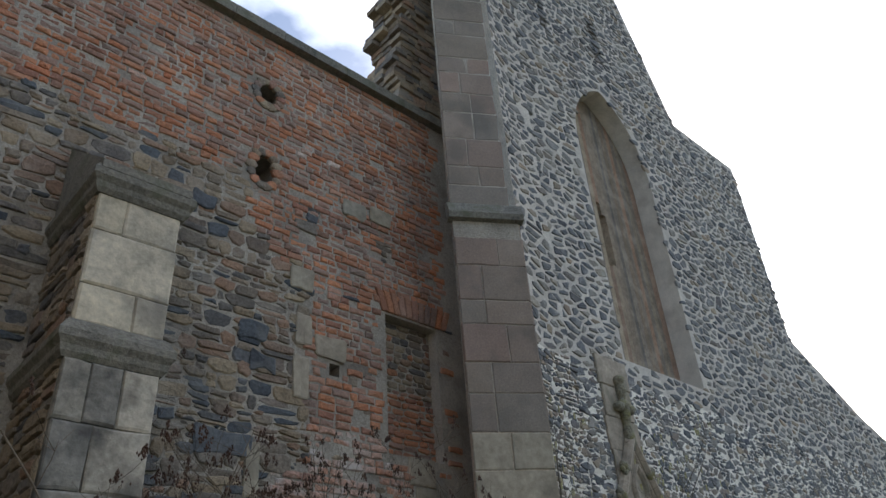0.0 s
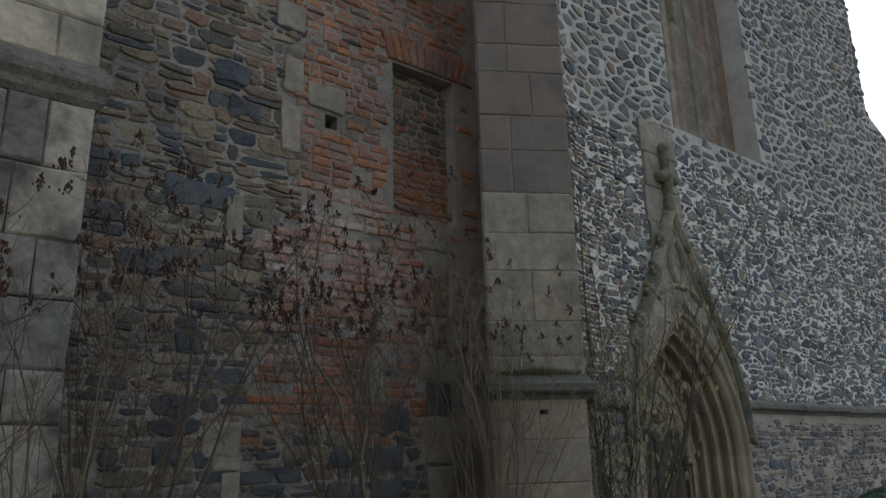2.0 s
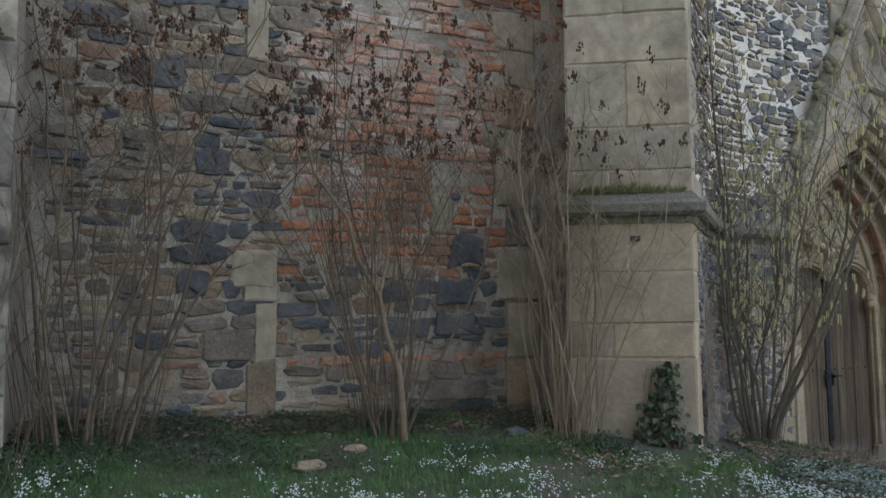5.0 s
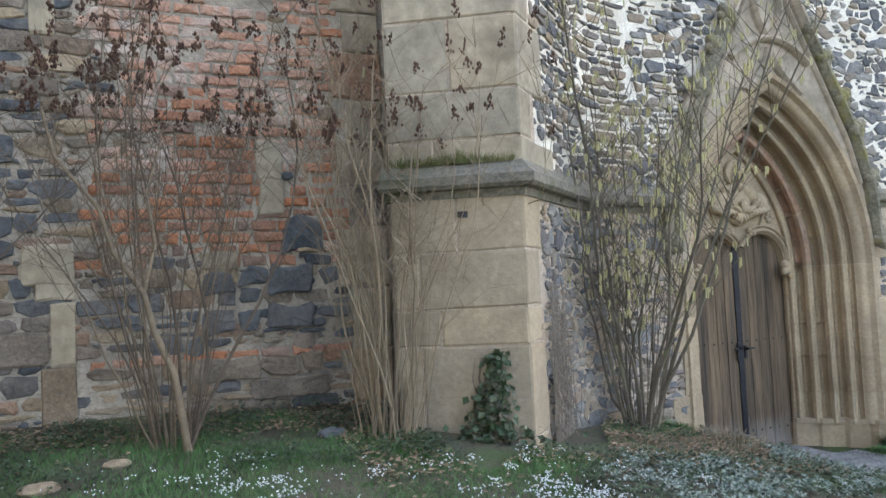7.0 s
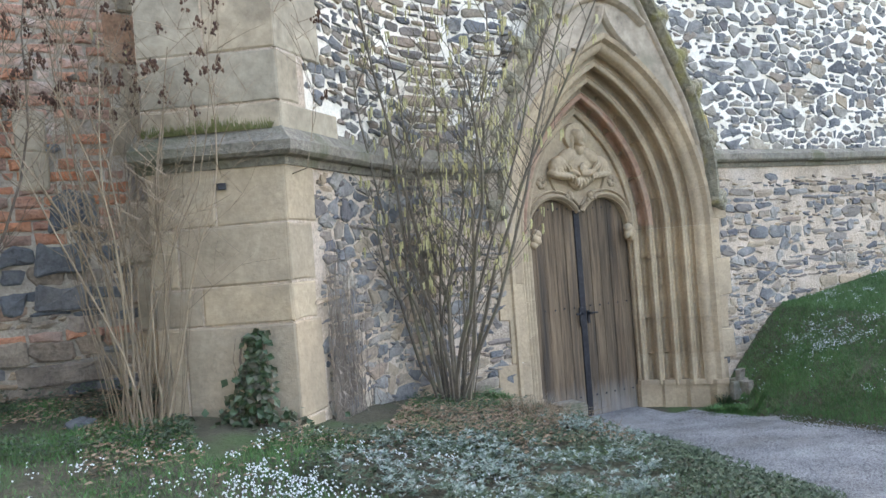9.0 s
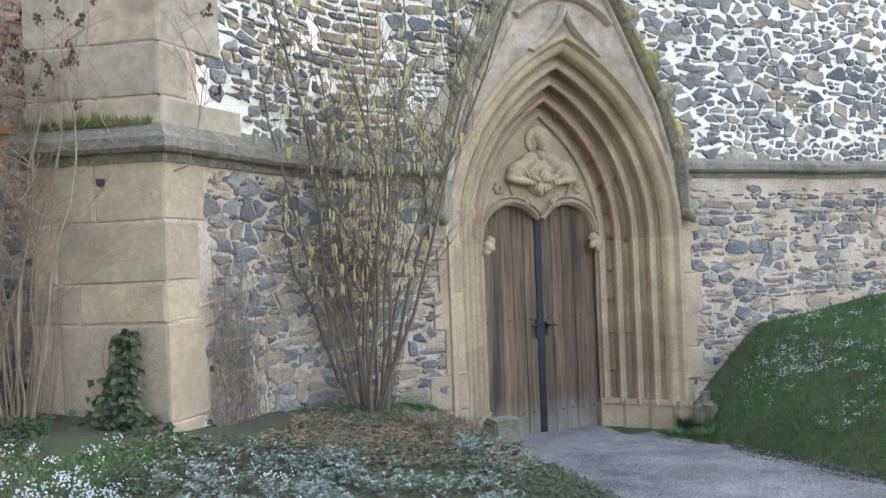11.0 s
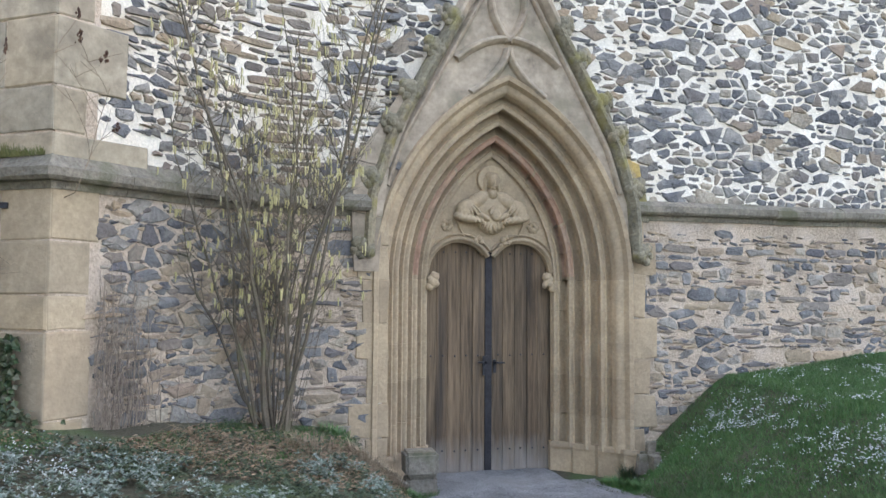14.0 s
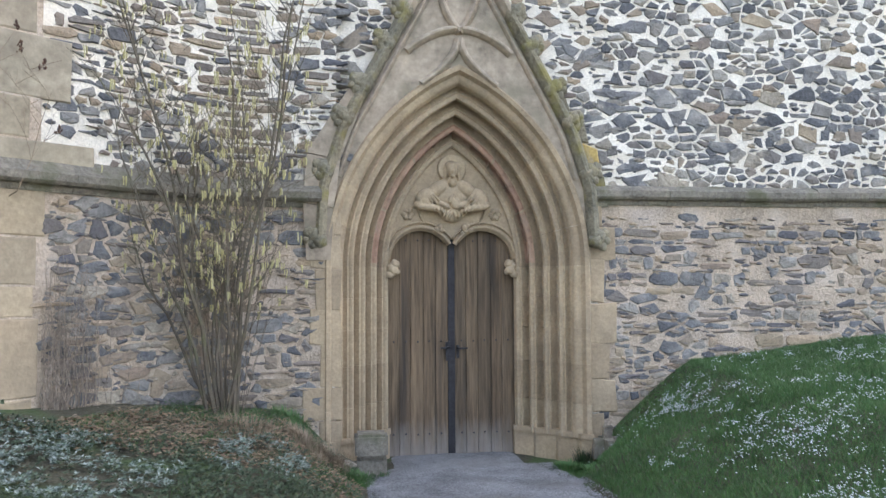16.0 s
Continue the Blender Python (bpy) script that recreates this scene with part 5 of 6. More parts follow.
for z0, over, y0 in ((4.36, 0.07, -1.43), (5.84, 0.07, -1.43)):
    h = Heap()
    prof = [(0.0, z0), (over * 0.4, z0 + 0.04), (over * 0.5, z0 + 0.09), (over, z0 + 0.14), (over, z0 + 0.20), (0.0, z0 + 0.31)]
    ring = []
    for o, z in prof:
        ring.append([(-8.88 - o, YA, z), (-8.88 - o, y0 - o, z), (-8.12 + o, y0 - o, z), (-8.12 + o, YA, z)])
    v = [p for r in ring for p in r]
    f = []
    for i in range(len(ring) - 1):
        for j in range(3):
            f.append((i * 4 + j, i * 4 + j + 1, (i + 1) * 4 + j + 1, (i + 1) * 4 + j))
    f += [(3, 2, 1, 0), tuple(len(v) - 4 + i for i in range(4))]
    part("moulded_cap", (v, f), M_STRING, pier)
h = Heap()
h.add([(-8.9, -1.5, 6.13), (-8.1, -1.5, 6.13), (-8.1, YA, 7.0), (-8.9, YA, 7.0), (-8.9, YA, 6.0), (-8.1, YA, 6.0), (-8.9, -1.5, 6.05), (-8.1, -1.5, 6.05)],
      [(0, 1, 2, 3), (6, 7, 1, 0), (7, 5, 2, 1), (4, 6, 0, 3), (5, 7, 6, 4)])
part("sloping_top", h.done(), M_STRING, pier)

# iron stub in the buttress
h = Heap()
a = PF.at(0.50, 2.43, 0.03)
h.box((a[0] - 0.025, a[1] - 0.02, 2.43), (a[0] + 0.025, a[1] + 0.06, 2.47))
part("iron_stub", h.done(), M_IRON, buttress)

# ---- shrubs and ground cover ----
def tube(heap, points, r0, r1, sides=4):
    """A tapered, bent stem through points."""
    n, k = len(points), len(heap.v)
    for i, p in enumerate(points):
        p = Vector(p)
        a, b = Vector(points[max(0, i - 1)]), Vector(points[min(n - 1, i + 1)])
        d = (b - a).normalized()
        x = d.orthogonal().normalized()
        y = d.cross(x)
        r = r0 + (r1 - r0) * i / (n - 1)
        for j in range(sides):
            q = 2 * math.pi * j / sides
            heap.v.append(tuple(p + x * (r * math.cos(q)) + y * (r * math.sin(q))))
    for i in range(n - 1):
        for j in range(sides):
            heap.f.append((k + i * sides + j, k + i * sides + (j + 1) % sides, k + (i + 1) * sides + (j + 1) % sides, k + (i + 1) * sides + j))


def leaf(heap, p, d, up, length, width):
    """A small pointed leaf, folded along its midrib."""
    d, up = d.normalized(), up.normalized()
    s = d.cross(up).normalized()
    m = p + d * length * 0.45
    k = len(heap.v)
    heap.v.extend([tuple(p), tuple(m + s * width + up * width * 0.35), tuple(p + d * length), tuple(m - s * width + up * width * 0.35)])
    heap.f.extend([(k, k + 1, k + 2), (k, k + 2, k + 3)])


def blob(heap, p, r, stretch=1.0):
    """A small rough six-pointed grain."""
    k = len(heap.v)
    o = [Vector((1, 0, 0)), Vector((0, 1, 0)), Vector((-1, 0, 0)), Vector((0, -1, 0)), Vector((0, 0, stretch)), Vector((0, 0, -stretch))]
    heap.v.extend([tuple(p + q * r * prand.uniform(0.7, 1.3)) for q in o])
    heap.f.extend([(k + a, k + b, k + c) for a, b, c in ((0, 1, 4), (1, 2, 4), (2, 3, 4), (3, 0, 4), (1, 0, 5), (2, 1, 5), (3, 2, 5), (0, 3, 5))])


prand = random.Random(21)


def grow(start, direction, length, bend, n):
    """Points of a stem that wanders as it rises."""
    pts, p, d = [Vector(start)], Vector(start), Vector(direction).normalized()
    for i in range(n):
        d = (d + Vector((prand.uniform(-bend, bend), prand.uniform(-bend, bend), prand.uniform(-bend, bend) * 0.5 + 0.02))).normalized()
        p = p + d * (length / n)
        pts.append(p.copy())
    return pts


def shrub(name, label, category, base, stems, height, spread, root, thick, twigs, bark, heads=0, catkins=0, lean=(0, 0), bow=0.13, shoots=0):
    """A bare winter shrub: stems fanning from the root, twigs, and dry heads or catkins at their ends."""
    x0, y0 = base
    z0 = ground_z(x0, y0) - 0.05
    wood, fine, ends = Heap(), Heap(), Heap()
    thing = tagged(new(name), label, category)
    thing.location = (x0, y0, z0)
    thing.empty_display_size = 0.2
    for i in range(stems):
        a = 2 * math.pi * (i + prand.random()) / stems
        r = root * math.sqrt(prand.random())
        st = Vector((r * math.cos(a), r * math.sin(a), 0))
        out = spread * prand.uniform(0.15, 1.0)
        d = Vector((math.cos(a) * out + lean[0], math.sin(a) * out * 0.75 + lean[1], 1.0))
        L = height * prand.uniform(0.6, 1.05)
        pts = grow(st, d, L, bow, 9)
        if y0 + max(p.y for p in pts) > YA - 0.1:
            for p in pts:
                p.y = min(p.y, YA - 0.12 - y0)
        for p in pts:
            d_, u_, n_ = PS.out_of(x0 + p.x, y0 + p.y)
            if 0 < u_ < PS.len and -0.8 < d_ < 0.12:
                p.x, p.y = p.x + n_.x * (0.12 - d_), p.y + n_.y * (0.12 - d_)
        r0 = thick * prand.uniform(0.55, 1.15)
        one = Heap()
        tube(one, pts, r0, r0 * 0.28, 5)
        part("stem", one.done(), bark, thing)
        for j in range(twigs):
            k = prand.randint(3, 8) if catkins == 0 else prand.randint(2, 8)
            q = pts[k] + (pts[min(9, k + 1)] - pts[k]) * prand.random()
            ta = prand.uniform(0, 2 * math.pi)
            td = Vector((math.cos(ta) * 0.7, math.sin(ta) * 0.55, prand.uniform(0.5, 1.2)))
            tp = grow(q, td, prand.uniform(0.25, 0.75) * height / 3.2, 0.22, 5)
            tube(fine, tp, min(0.0042, r0 * 0.28), 0.0015, 3)
            for s_ in range(3):
                sq = tp[prand.randint(2, 4)]
                sp = grow(sq, Vector((prand.uniform(-1, 1), prand.uniform(-0.7, 0.7), prand.uniform(0.2, 1.0))), prand.uniform(0.12, 0.32), 0.25, 3)
                tube(fine, sp, 0.0026, 0.0013, 3)
                if catkins and prand.random() < catkins:
                    for c_ in range(prand.randint(1, 3)):
                        e = sp[-1] + Vector((prand.uniform(-0.015, 0.015), prand.uniform(-0.015, 0.015), 0))
                        tube(ends, [e, e + Vector((0.004, 0, -0.025)), e + Vector((prand.uniform(-0.006, 0.006), 0, -prand.uniform(0.05, 0.085)))], 0.006, 0.005, 5)
                if heads and sp[-1].z > height * 0.66 and prand.random() < heads:
                    tall = prand.uniform(0.05, 0.12)
                    slant = Vector((prand.uniform(-0.3, 0.3), prand.uniform(-0.3, 0.3), 1.0))
                    for g in range(prand.randint(16, 26)):
                        k_ = prand.random()
                        wide = 0.018 * (1.15 - k_)
                        blob(ends, sp[-1] + slant * (tall * k_) + Vector((prand.gauss(0, wide), prand.gauss(0, wide), 0)), prand.uniform(0.005, 0.010), 1.7)
    for i in range(shoots):
        a, r = prand.uniform(0, 6.28), root * 1.3 * math.sqrt(prand.random())
        pts = grow((r * math.cos(a), r * math.sin(a), 0), (math.cos(a) * 0.18, math.sin(a) * 0.15, 1), height * prand.uniform(0.25, 0.7), 0.08, 6)
        tube(fine, pts, 0.0035, 0.0015, 3)
    for nm, hp, mt in (("twig_mass", fine, bark), ("catkin_mass" if catkins else "seed_head_mass", ends, M_CATKIN if catkins else M_SEED)):
        if hp.v:
            tagged(part(nm, hp.done(), mt, thing), kind="stuff")
    return thing


GROUP = "bare shrubs along the wall"
tagged(shrub("lilac_shrub", "bare vase-shaped shrub with dark dry flower heads by the wall", "shrub", (-5.96, -1.2), 18, 3.1, 0.48, 0.15, 0.011, 12, M_BARK, heads=0.75, shoots=22, bow=0.19), group=GROUP)
tagged(shrub("lilac_shrub", "upright bare shrub of many pale stems beside the buttress", "shrub", (-4.62, -1.40), 22, 2.9, 0.20, 0.17, 0.0095, 9, M_STALK, heads=0.3, shoots=30, bow=0.2), group=GROUP)
tagged(shrub("lilac_shrub", "bare spreading shrub with crooked stems near the wall pier", "shrub", (-7.75, -1.05), 16, 3.3, 0.50, 0.28, 0.014, 10, M_BARK, heads=0.6, shoots=40, bow=0.17), group=GROUP)
tagged(shrub("lilac_shrub", "bare leaning shrub at the foot of the pier", "shrub", (-8.35, -1.95), 9, 2.6, 0.6, 0.25, 0.014, 6, M_BARK, heads=0.3, shoots=25, lean=(-0.15, 0), bow=0.16), group=GROUP)
tagged(shrub("hazel_bush", "leafless hazel bush hung with yellow catkins before the wall", "hazel", (-2.20, -0.80), 15, 4.2, 0.62, 0.14, 0.021, 21, M_BARK_HAZEL, catkins=0.72, shoots=30, lean=(-0.10, -0.14), bow=0.19), group=GROUP)
# one thick pale trunk that leans out of the first shrub
h = Heap()
tube(h, [(-5.86, -1.35, 1.0), (-5.90, -1.42, 1.3), (-5.94, -1.46, 1.55), (-6.04, -1.5, 1.8), (-6.09, -1.52, 2.02), (-6.24, -1.55, 2.25), (-6.31, -1.57, 2.5), (-6.52, -1.55, 2.78), (-6.58, -1.54, 3.05)], 0.026, 0.008, 7)
tube(h, [(-6.09, -1.52, 2.02), (-6.02, -1.5, 2.3), (-6.06, -1.48, 2.6), (-5.97, -1.46, 2.9)], 0.012, 0.005, 6)
tagged(part("dead_trunk", h.done(), M_STALK, smooth=True), "pale crooked dead stem leaning out of a shrub", "branch")

# ivy climbing the buttress corner
ivy = tagged(new("ivy"), "dark green ivy climbing the foot of the buttress", "ivy")
ivy.location = (*PF.at(0.62, 0, 0.1)[:2], 0.9)
bpy.context.view_layer.update()
hl, hs = Heap(), Heap()
for i in range(640):
    t = prand.random() ** 1.6
    z = 0.86 + 0.68 * t
    w = (0.34 * (1 - t) ** 2.4 + 0.055) * (1 + 0.7 * noise.noise((t * 7, 2, 0)))
    u = 0.56 + 0.09 * t + prand.gauss(0, 0.55) * w + 0.03 * t + (0.12 * (1 - t) if prand.random() < 0.3 else 0)
    p = Vector(PF.at(u, z, 0.10 + abs(prand.gauss(0, 0.5)) * (0.13 * (1 - t) + 0.02)))
    nrm = Vector((PF.n.x + prand.uniform(-0.6, 0.6), PF.n.y + prand.uniform(-0.6, 0.6), prand.uniform(0.1, 0.9)))
    leaf(hl, p, Vector((prand.uniform(-1, 1), prand.uniform(-0.4, 0.4), prand.uniform(-1, 0.3))), nrm, prand.uniform(0.035, 0.07), prand.uniform(0.016, 0.03))
for i in range(7):
    u = 0.62 + prand.uniform(-0.12, 0.12)
    tube(hs, [PF.at(u + prand.uniform(-0.03, 0.03), 0.8 + 0.14 * k, 0.10) for k in range(6)], 0.008, 0.003, 4)
tagged(under(part("leaves", hl.done(), M_IVY), ivy), kind="stuff")
under(part("stems", hs.done(), M_BARK), ivy)

# dry creeper hanging on the slanting wall
h = Heap()
for i in range(90):
    u = 0.34 + abs(prand.gauss(0.12, 0.22))
    z0_, L = 0.84, prand.uniform(0.35, 1.28) * (1 - 0.5 * max(0, u - 0.55))
    pts = [PS.at(u + 0.07 * noise.noise((u * 9, k * 0.6, i)), z0_ + L * k / 6, 0.06 + 0.035 * noise.noise((i, k * 0.5, 2))) for k in range(7)]
    tube(h, pts, 0.0035, 0.0012, 3)
for i in range(230):
    u = 0.34 + abs(prand.gauss(0.12, 0.22))
    z = prand.uniform(0.9, 1.95)
    tube(h, [PS.at(u, z, 0.07), PS.at(u + prand.uniform(-0.07, 0.07), z + prand.uniform(-0.08, 0.08), 0.07 + prand.uniform(0, 0.05))], 0.0028, 0.0012, 3)
tagged(part("dry_creeper", h.done(), M_CREEPER), "grey dry creeper stems clinging to the rubble wall", "creeper", kind="stuff")

# moss tufts on the string course of the buttress
h = Heap()
for i in range(700):
    u = prand.gauss(0.40, 0.24)
    p = Vector(PF.at(max(0.02, min(0.85, u)), STRING_Z + 0.23, prand.uniform(0.03, 0.06)))
    tip = p + Vector((prand.uniform(-0.03, 0.03), prand.uniform(-0.04, 0.01), 0.01 + 0.12 * prand.random() ** 2 * (0.4 + 0.9 * abs(noise.noise((u * 9, 0, 3))))))
    k = len(h.v)
    h.v.extend([tuple(p - Vector((0.004, 0, 0.02))), tuple(p + Vector((0.004, 0, -0.02))), tuple(tip)])
    h.f.append((k, k + 1, k + 2))
tagged(part("moss_tuft", h.done(), M_MOSS), "green moss and grass growing on the string course", "moss", kind="stuff")


# ---- grass, flowers, leaves on the ground ----
def on_wall(x, y):
    """Whether a place lies inside or hard against a wall."""
    if y > (YA - 0.1 if x < 0 else YB - 0.035):
        return True
    d, u, _ = PS.out_of(x, y)
    if -0.9 < u < PS.len + 0.2 and d < 0.05 and -4.4 < x < -1.2:
        return True
    q = Vector((x, y)) - PF.o
    return q.dot(PF.n) < 0.09 and -0.1 < q.dot(PF.u) < 1.4


def silver_here(x, y):
    if ((x + 1.75) / 0.5) ** 2 + ((y + 2.2) / 0.5) ** 2 + noise.noise((x * 4, y * 4, 9)) < 0.7:
        return True
    return ((x + 3.0) / 0.9) ** 2 + ((y + 2.95) / 0.68) ** 2 + 0.5 * noise.noise((x * 2.2, y * 2.2, 4)) < 1


def cover_here(x, y):
    return ((x + 2.5) / 1.5) ** 2 + ((y + 2.95) / 1.05) ** 2 + 0.5 * noise.noise((x * 1.7, y * 1.7, 14)) < 1 and x < -0.98


def litter_here(x, y):
    near_wall = y > -1.05 - 0.25 * noise.noise((x * 1.5, 0, 3)) and x < -3.6
    return near_wall or ((x + 2.1) / 1.2) ** 2 + ((y + 1.65) / 0.85) ** 2 < 1


def lawn(name, label, x0, x1, y0, y1, count, seed):
    r = random.Random(seed)
    v, f = [], []
    while count > 0:
        count -= 1
        x, y = r.uniform(x0, x1), y1 - (y1 - y0) * r.random()
        if on_wall(x, y) or (-1.0 < x < 0.93) or silver_here(x, y):
            continue
        k = noise.noise((x * 1.6, y * 1.6, 6)) + 0.5 * noise.noise((x * 5, y * 5, 2))
        if k + r.uniform(-0.4, 0.4) < (-0.7 if x > 0 else -0.25 if not litter_here(x, y) else 0.0) or (cover_here(x, y) and r.random() < 0.75):
            continue
        z, hgt = ground_z(x, y), r.uniform(0.015, 0.042) * (1.25 if k > 0.2 else 0.9)
        a, w = r.uniform(0, 6.28), r.uniform(0.0022, 0.0042)
        dx, dy = math.cos(a), math.sin(a)
        lx, ly = r.uniform(-0.03, 0.03), r.uniform(-0.03, 0.03)
        n = len(v)
        v += [(x - dx * w, y - dy * w, z - 0.01), (x + dx * w, y + dy * w, z - 0.01), (x + lx, y + ly, z + hgt)]
        f.append((n, n + 1, n + 2))
    return tagged(part(name, (v, f), M_GRASS), label, "grass", kind="stuff")


lawn("grass", "short green lawn with thin bare spots under the wall", -9.6, -1.0, -5.4, -0.5, 280000, 5)
lawn("grass", "thick green grass on the bank beside the path", 0.9, 5.6, -4.7, -0.31, 320000, 6)


def scatter(name, label, category, material, count, seed, fields, place, build):
    r = random.Random(seed)
    heap = Heap()
    for _ in range(count):
        x0, x1, y0, y1 = r.choice(fields)
        x, y = r.uniform(x0, x1), r.uniform(y0, y1)
        if not on_wall(x, y) and place(x, y, r):
            build(heap, Vector((x, y, ground_z(x, y))), r)
    return tagged(part(name, heap.done(), material), label, category, kind="stuff")


def snowdrop(heap, p, r):
    top = p + Vector((r.uniform(-0.01, 0.01), r.uniform(-0.01, 0.01), r.uniform(0.045, 0.085)))
    for i in range(3):
        a = 2.1 * i + r.random()
        leaf(heap, top, Vector((math.cos(a) * 0.6, math.sin(a) * 0.6, -0.8)), Vector((math.cos(a), math.sin(a), 0.6)), r.uniform(0.009, 0.014), r.uniform(0.0022, 0.0036))


def flower_place(x, y, r):
    k = 0.6 * noise.noise((x * 1.3, y * 1.9, 31)) + 0.55 * noise.noise((x * 6.5, y * 7.5, 12)) + 0.6 * noise.noise((x * 17, y * 17, 5))
    if x < 0:
        k += (0.16 if y < -2.6 else 0.0) if y < -1.7 else -0.4
        k += -0.15 if cover_here(x, y) else 0.0
    else:
        k = k * 0.75 + 0.10
    return k + r.uniform(-0.3, 0.3) > 0.5


scatter("snowdrops", "white snowdrops in drifts over the grass", "flowers", M_PETAL, 190000, 8, [(-9, -3.2, -5.0, -1.2), (1.2, 5.5, -4.8, -0.5)], flower_place, snowdrop)


def rosette(heap, p, r):
    c = p + Vector((0, 0, r.uniform(0.015, 0.085)))
    for i in range(r.randint(6, 9)):
        a = r.uniform(0, 6.28)
        d = Vector((math.cos(a), math.sin(a), r.uniform(-0.1, 0.9)))
        leaf(heap, c, d, Vector((-d.x, -d.y, 1.2)), r.uniform(0.016, 0.034), r.uniform(0.004, 0.007))


scatter("silver_leaf_plant", "silvery leaved low plants covering the bed by the path", "ground cover", M_SILVER, 9500, 9, [(-4.2, -1.2, -3.7, -1.5)],
        lambda x, y, r: silver_here(x, y) and noise.noise((x * 5, y * 5, 3)) > 0.0, rosette)
scatter("low_evergreen", "dark green creeping plants round the silver bed", "ground cover", M_SHADELEAF, 11000, 10, [(-4.3, -1.0, -4.2, -1.4)],
        lambda x, y, r: cover_here(x, y) and (not silver_here(x, y) or r.random() < 0.25) and (not litter_here(x, y) or r.random() < 0.2), rosette)


def dead_leaf(heap, p, r):
    a = r.uniform(0, 6.28)
    leaf(heap, p + Vector((0, 0, r.uniform(0.006, 0.03))), Vector((math.cos(a), math.sin(a), r.uniform(-0.2, 0.3))), Vector((r.uniform(-0.5, 0.5), r.uniform(-0.5, 0.5), 1)), r.uniform(0.02, 0.05), r.uniform(0.007, 0.014))


scatter("fallen_leaves", "brown fallen leaves and litter along the wall foot", "leaves", M_DRY, 24000, 11, [(-9, -3.7, -1.5, -0.3), (-3.6, -1.0, -2.5, -0.5), (-5.0, -2.6, -2.7, -1.2)],
        lambda x, y, r: litter_here(x, y) or r.random() < (0.45 if -5.0 < x < -2.6 and y > -2.3 else 0.06), dead_leaf)
scatter("ground_ivy", "dark low leaves along the foot of the old wall", "ground cover", M_SHADELEAF, 8000, 12, [(-9.5, -4.2, -1.9, -0.35), (-9.5, -4.2, -1.9, -0.35), (-4.6, -1.0, -2.6, -0.6)],
        lambda x, y, r: noise.noise((x * 1.4, y * 1.8, 44)) > 0.02 - (0.35 if x < -7 else 0), rosette)
# dry stalks beside the hazel
scatter("dry_stalks", "bleached dry grass stalks under the hazel", "grass", M_STALK, 220, 13, [(-2.9, -1.3, -2.1, -1.3)], lambda x, y, r: True,
        lambda heap, p, r: tube(heap, [p, p + Vector((r.uniform(-0.08, 0.08), r.uniform(-0.1, 0.02), r.uniform(0.03, 0.10))), p + Vector((r.uniform(-0.2, 0.2), r.uniform(-0.2, 0.05), r.uniform(0.01, 0.16)))], 0.0025, 0.001, 3))


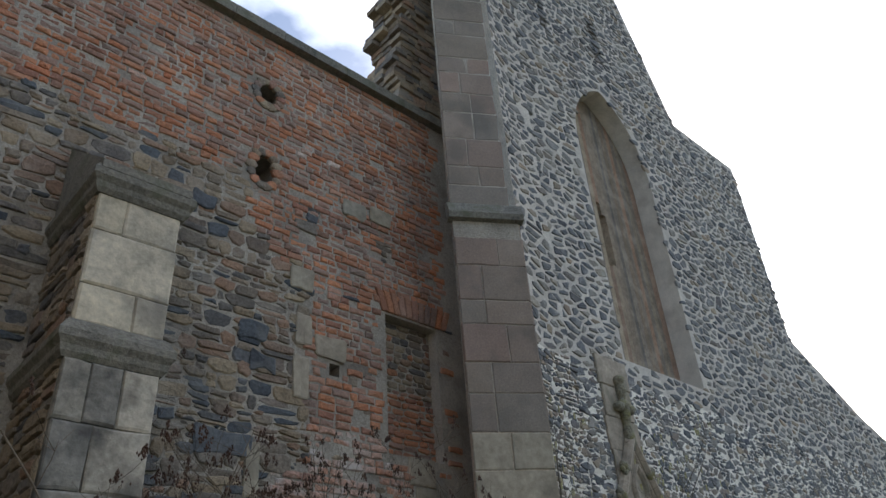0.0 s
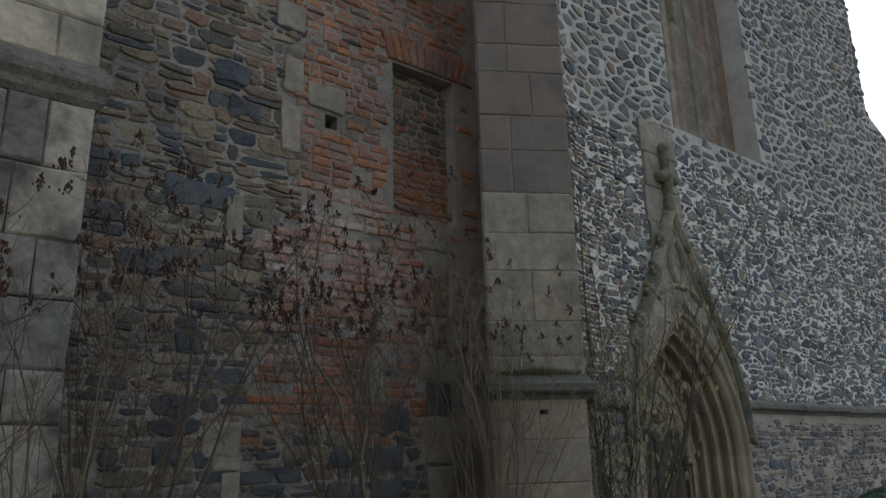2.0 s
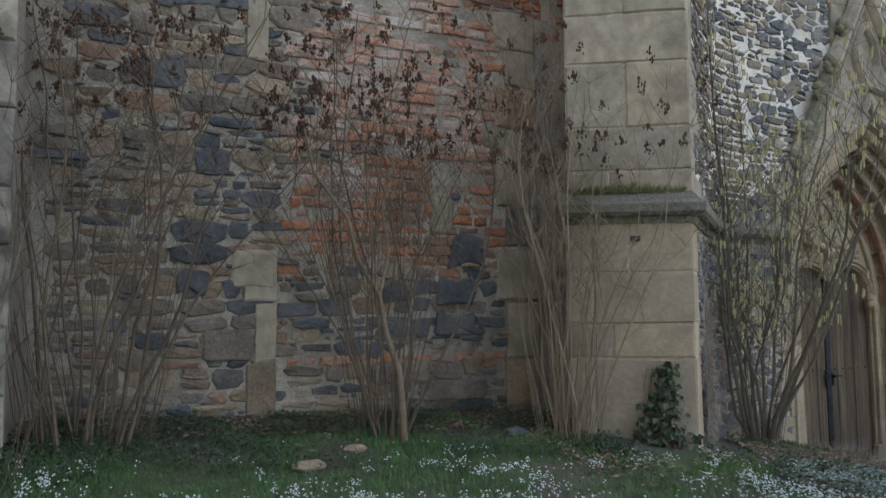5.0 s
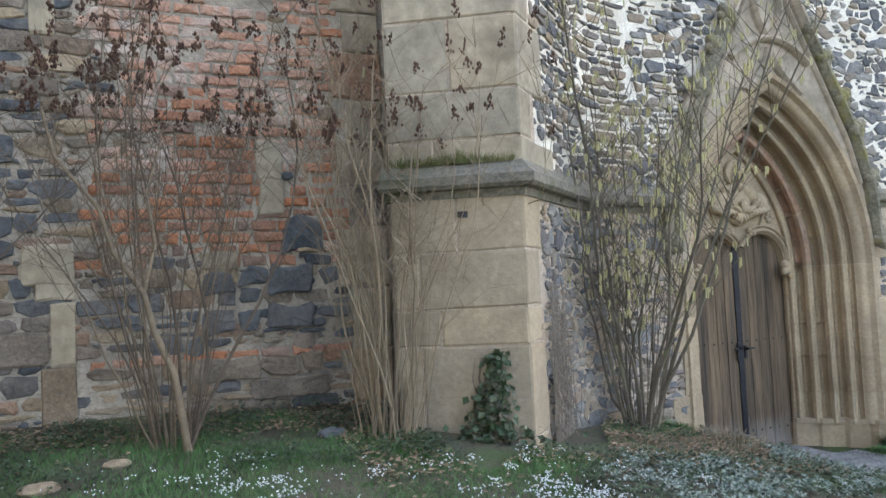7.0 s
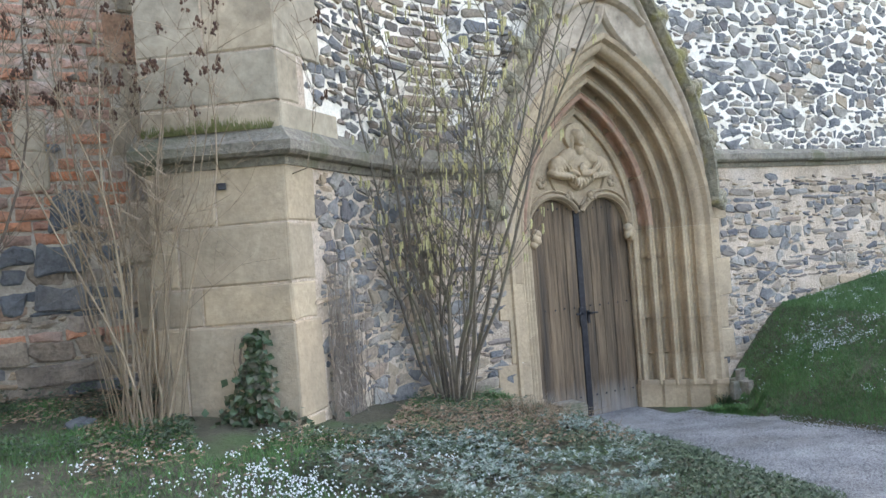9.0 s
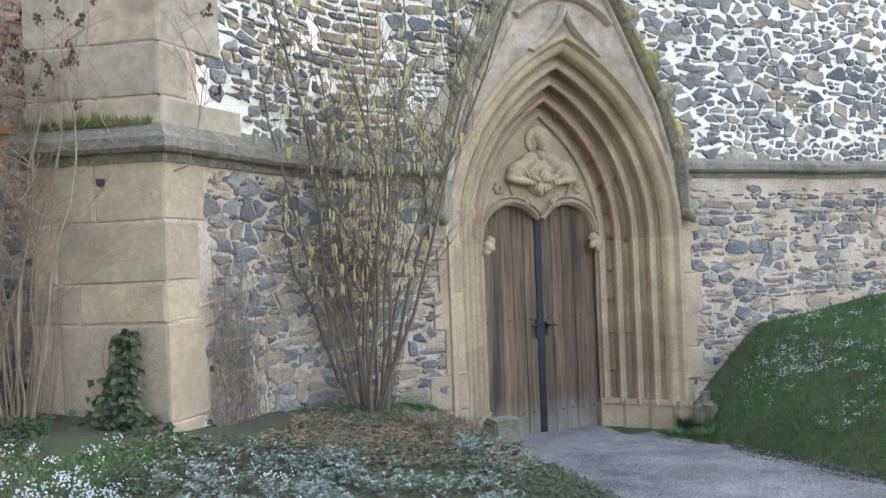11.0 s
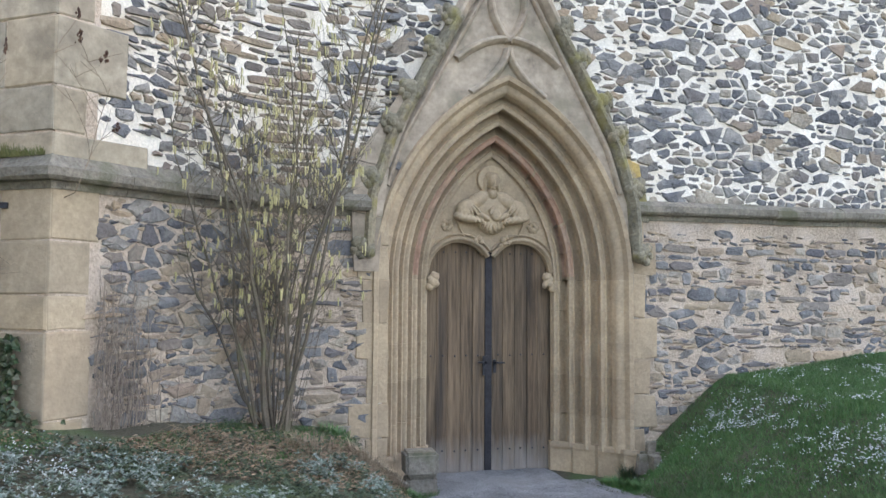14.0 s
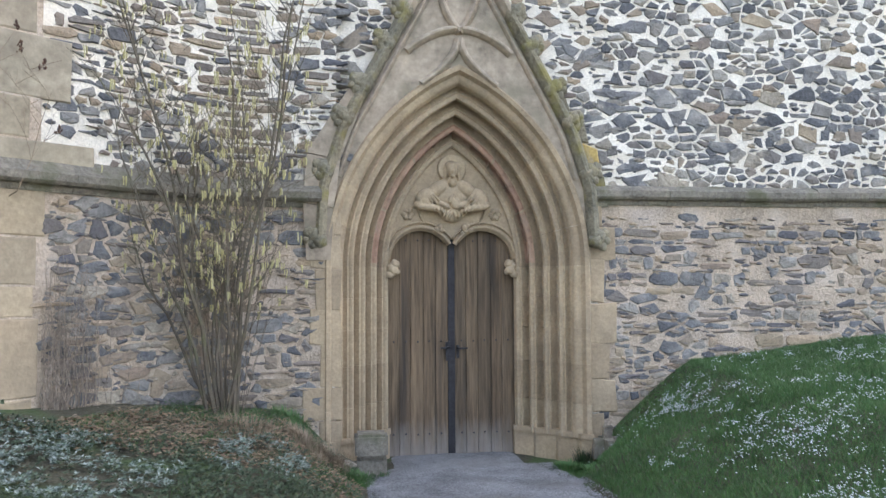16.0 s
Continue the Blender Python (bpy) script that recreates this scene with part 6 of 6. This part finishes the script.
def tuft(name, label, category, material, places, tall, seed):
    """Clumps of longer blades that lean outwards from their root."""
    r = random.Random(seed)
    heap = Heap()
    for x, y, wide, count in places:
        for _ in range(count):
            a, d = r.uniform(0, 6.28), wide * math.sqrt(r.random())
            p = Vector((x + d * math.cos(a), y + d * math.sin(a), 0))
            p.z = ground_z(p.x, p.y) - 0.01
            out = Vector((math.cos(a), math.sin(a), 0)) * r.uniform(0.1, 0.6)
            L = tall * r.uniform(0.45, 1.0)
            side = Vector((-math.sin(a), math.cos(a), 0)) * r.uniform(0.002, 0.004)
            k, m, t = len(heap.v), p + (out * 0.35 + Vector((0, 0, 0.6))) * L, p + (out + Vector((0, 0, 0.95))) * L
            heap.v.extend([tuple(p - side), tuple(p + side), tuple(m + side * 0.8), tuple(m - side * 0.8), tuple(t)])
            heap.f.extend([(k, k + 1, k + 2, k + 3), (k + 3, k + 2, k + 4)])
    return tagged(part(name, heap.done(), material), label, category, kind="stuff")


tuft("grass_tufts", "green grass tufts at the foot of the portal jambs", "grass", M_GRASS,
     [(1.02, -0.62, 0.16, 500), (1.16, -0.85, 0.18, 500), (-0.98, -0.86, 0.13, 400), (-1.05, -1.1, 0.16, 400), (1.30, -0.60, 0.12, 300), (-1.62, -0.66, 0.2, 300), (-0.80, -0.62, 0.08, 120)], 0.11, 31)
tuft("dark_herb", "small dark leafy herb growing at the jamb foot", "plant", M_IVY, [(1.20, -0.50, 0.09, 260)], 0.22, 32)
tuft("bleached_grass", "bleached dry grass hanging over the edge of the bed", "grass", M_STALK, [(-1.22, -0.98, 0.14, 420), (-1.45, -1.25, 0.2, 380), (-1.9, -1.5, 0.25, 260)], 0.17, 33)


def gravel_bit(heap, p, r):
    blob(heap, p + Vector((0, 0, 0.022)), r.uniform(0.004, 0.010), 0.6)


scatter("gravel", "loose grey gravel on the path", "gravel", M_GRAVEL, 38000, 15, [(-0.95, 0.93, -4.5, -0.3)], lambda x, y, r: True, gravel_bit)

# loose stones in the grass
for x, y, sx, sy, sz, mt, lab in ((-6.60, -1.80, 0.10, 0.07, 0.04, M_RUBBLE, "flat pale stone lying in the grass"), (-6.25, -1.53, 0.075, 0.05, 0.03, M_RUBBLE, "small pale stone lying in the grass"),
                                  (-4.98, -1.25, 0.10, 0.07, 0.05, M_DARKSTONE, "grey field stone beside a shrub"), (-1.16, -0.75, 0.13, 0.09, 0.05, M_STRING, "grey broken stone at the portal foot")):
    bm = bmesh.new()
    for q in bmesh.ops.create_icosphere(bm, subdivisions=2, radius=1)["verts"]:
        d = 1 + 0.25 * noise.noise((q.co * 2.1 + Vector((x, y, 0)))[:])
        q.co = Vector((x + q.co.x * sx * d, y + q.co.y * sy * d, ground_z(x, y) + 0.01 + q.co.z * sz * d))
    tagged(part("field_stone", bm, mt), lab, "stone")

# ---- single stones, bricks and blocks ----
for piece_name, geometry, material, owner in PIECES:
    part(piece_name, geometry, material, owner)
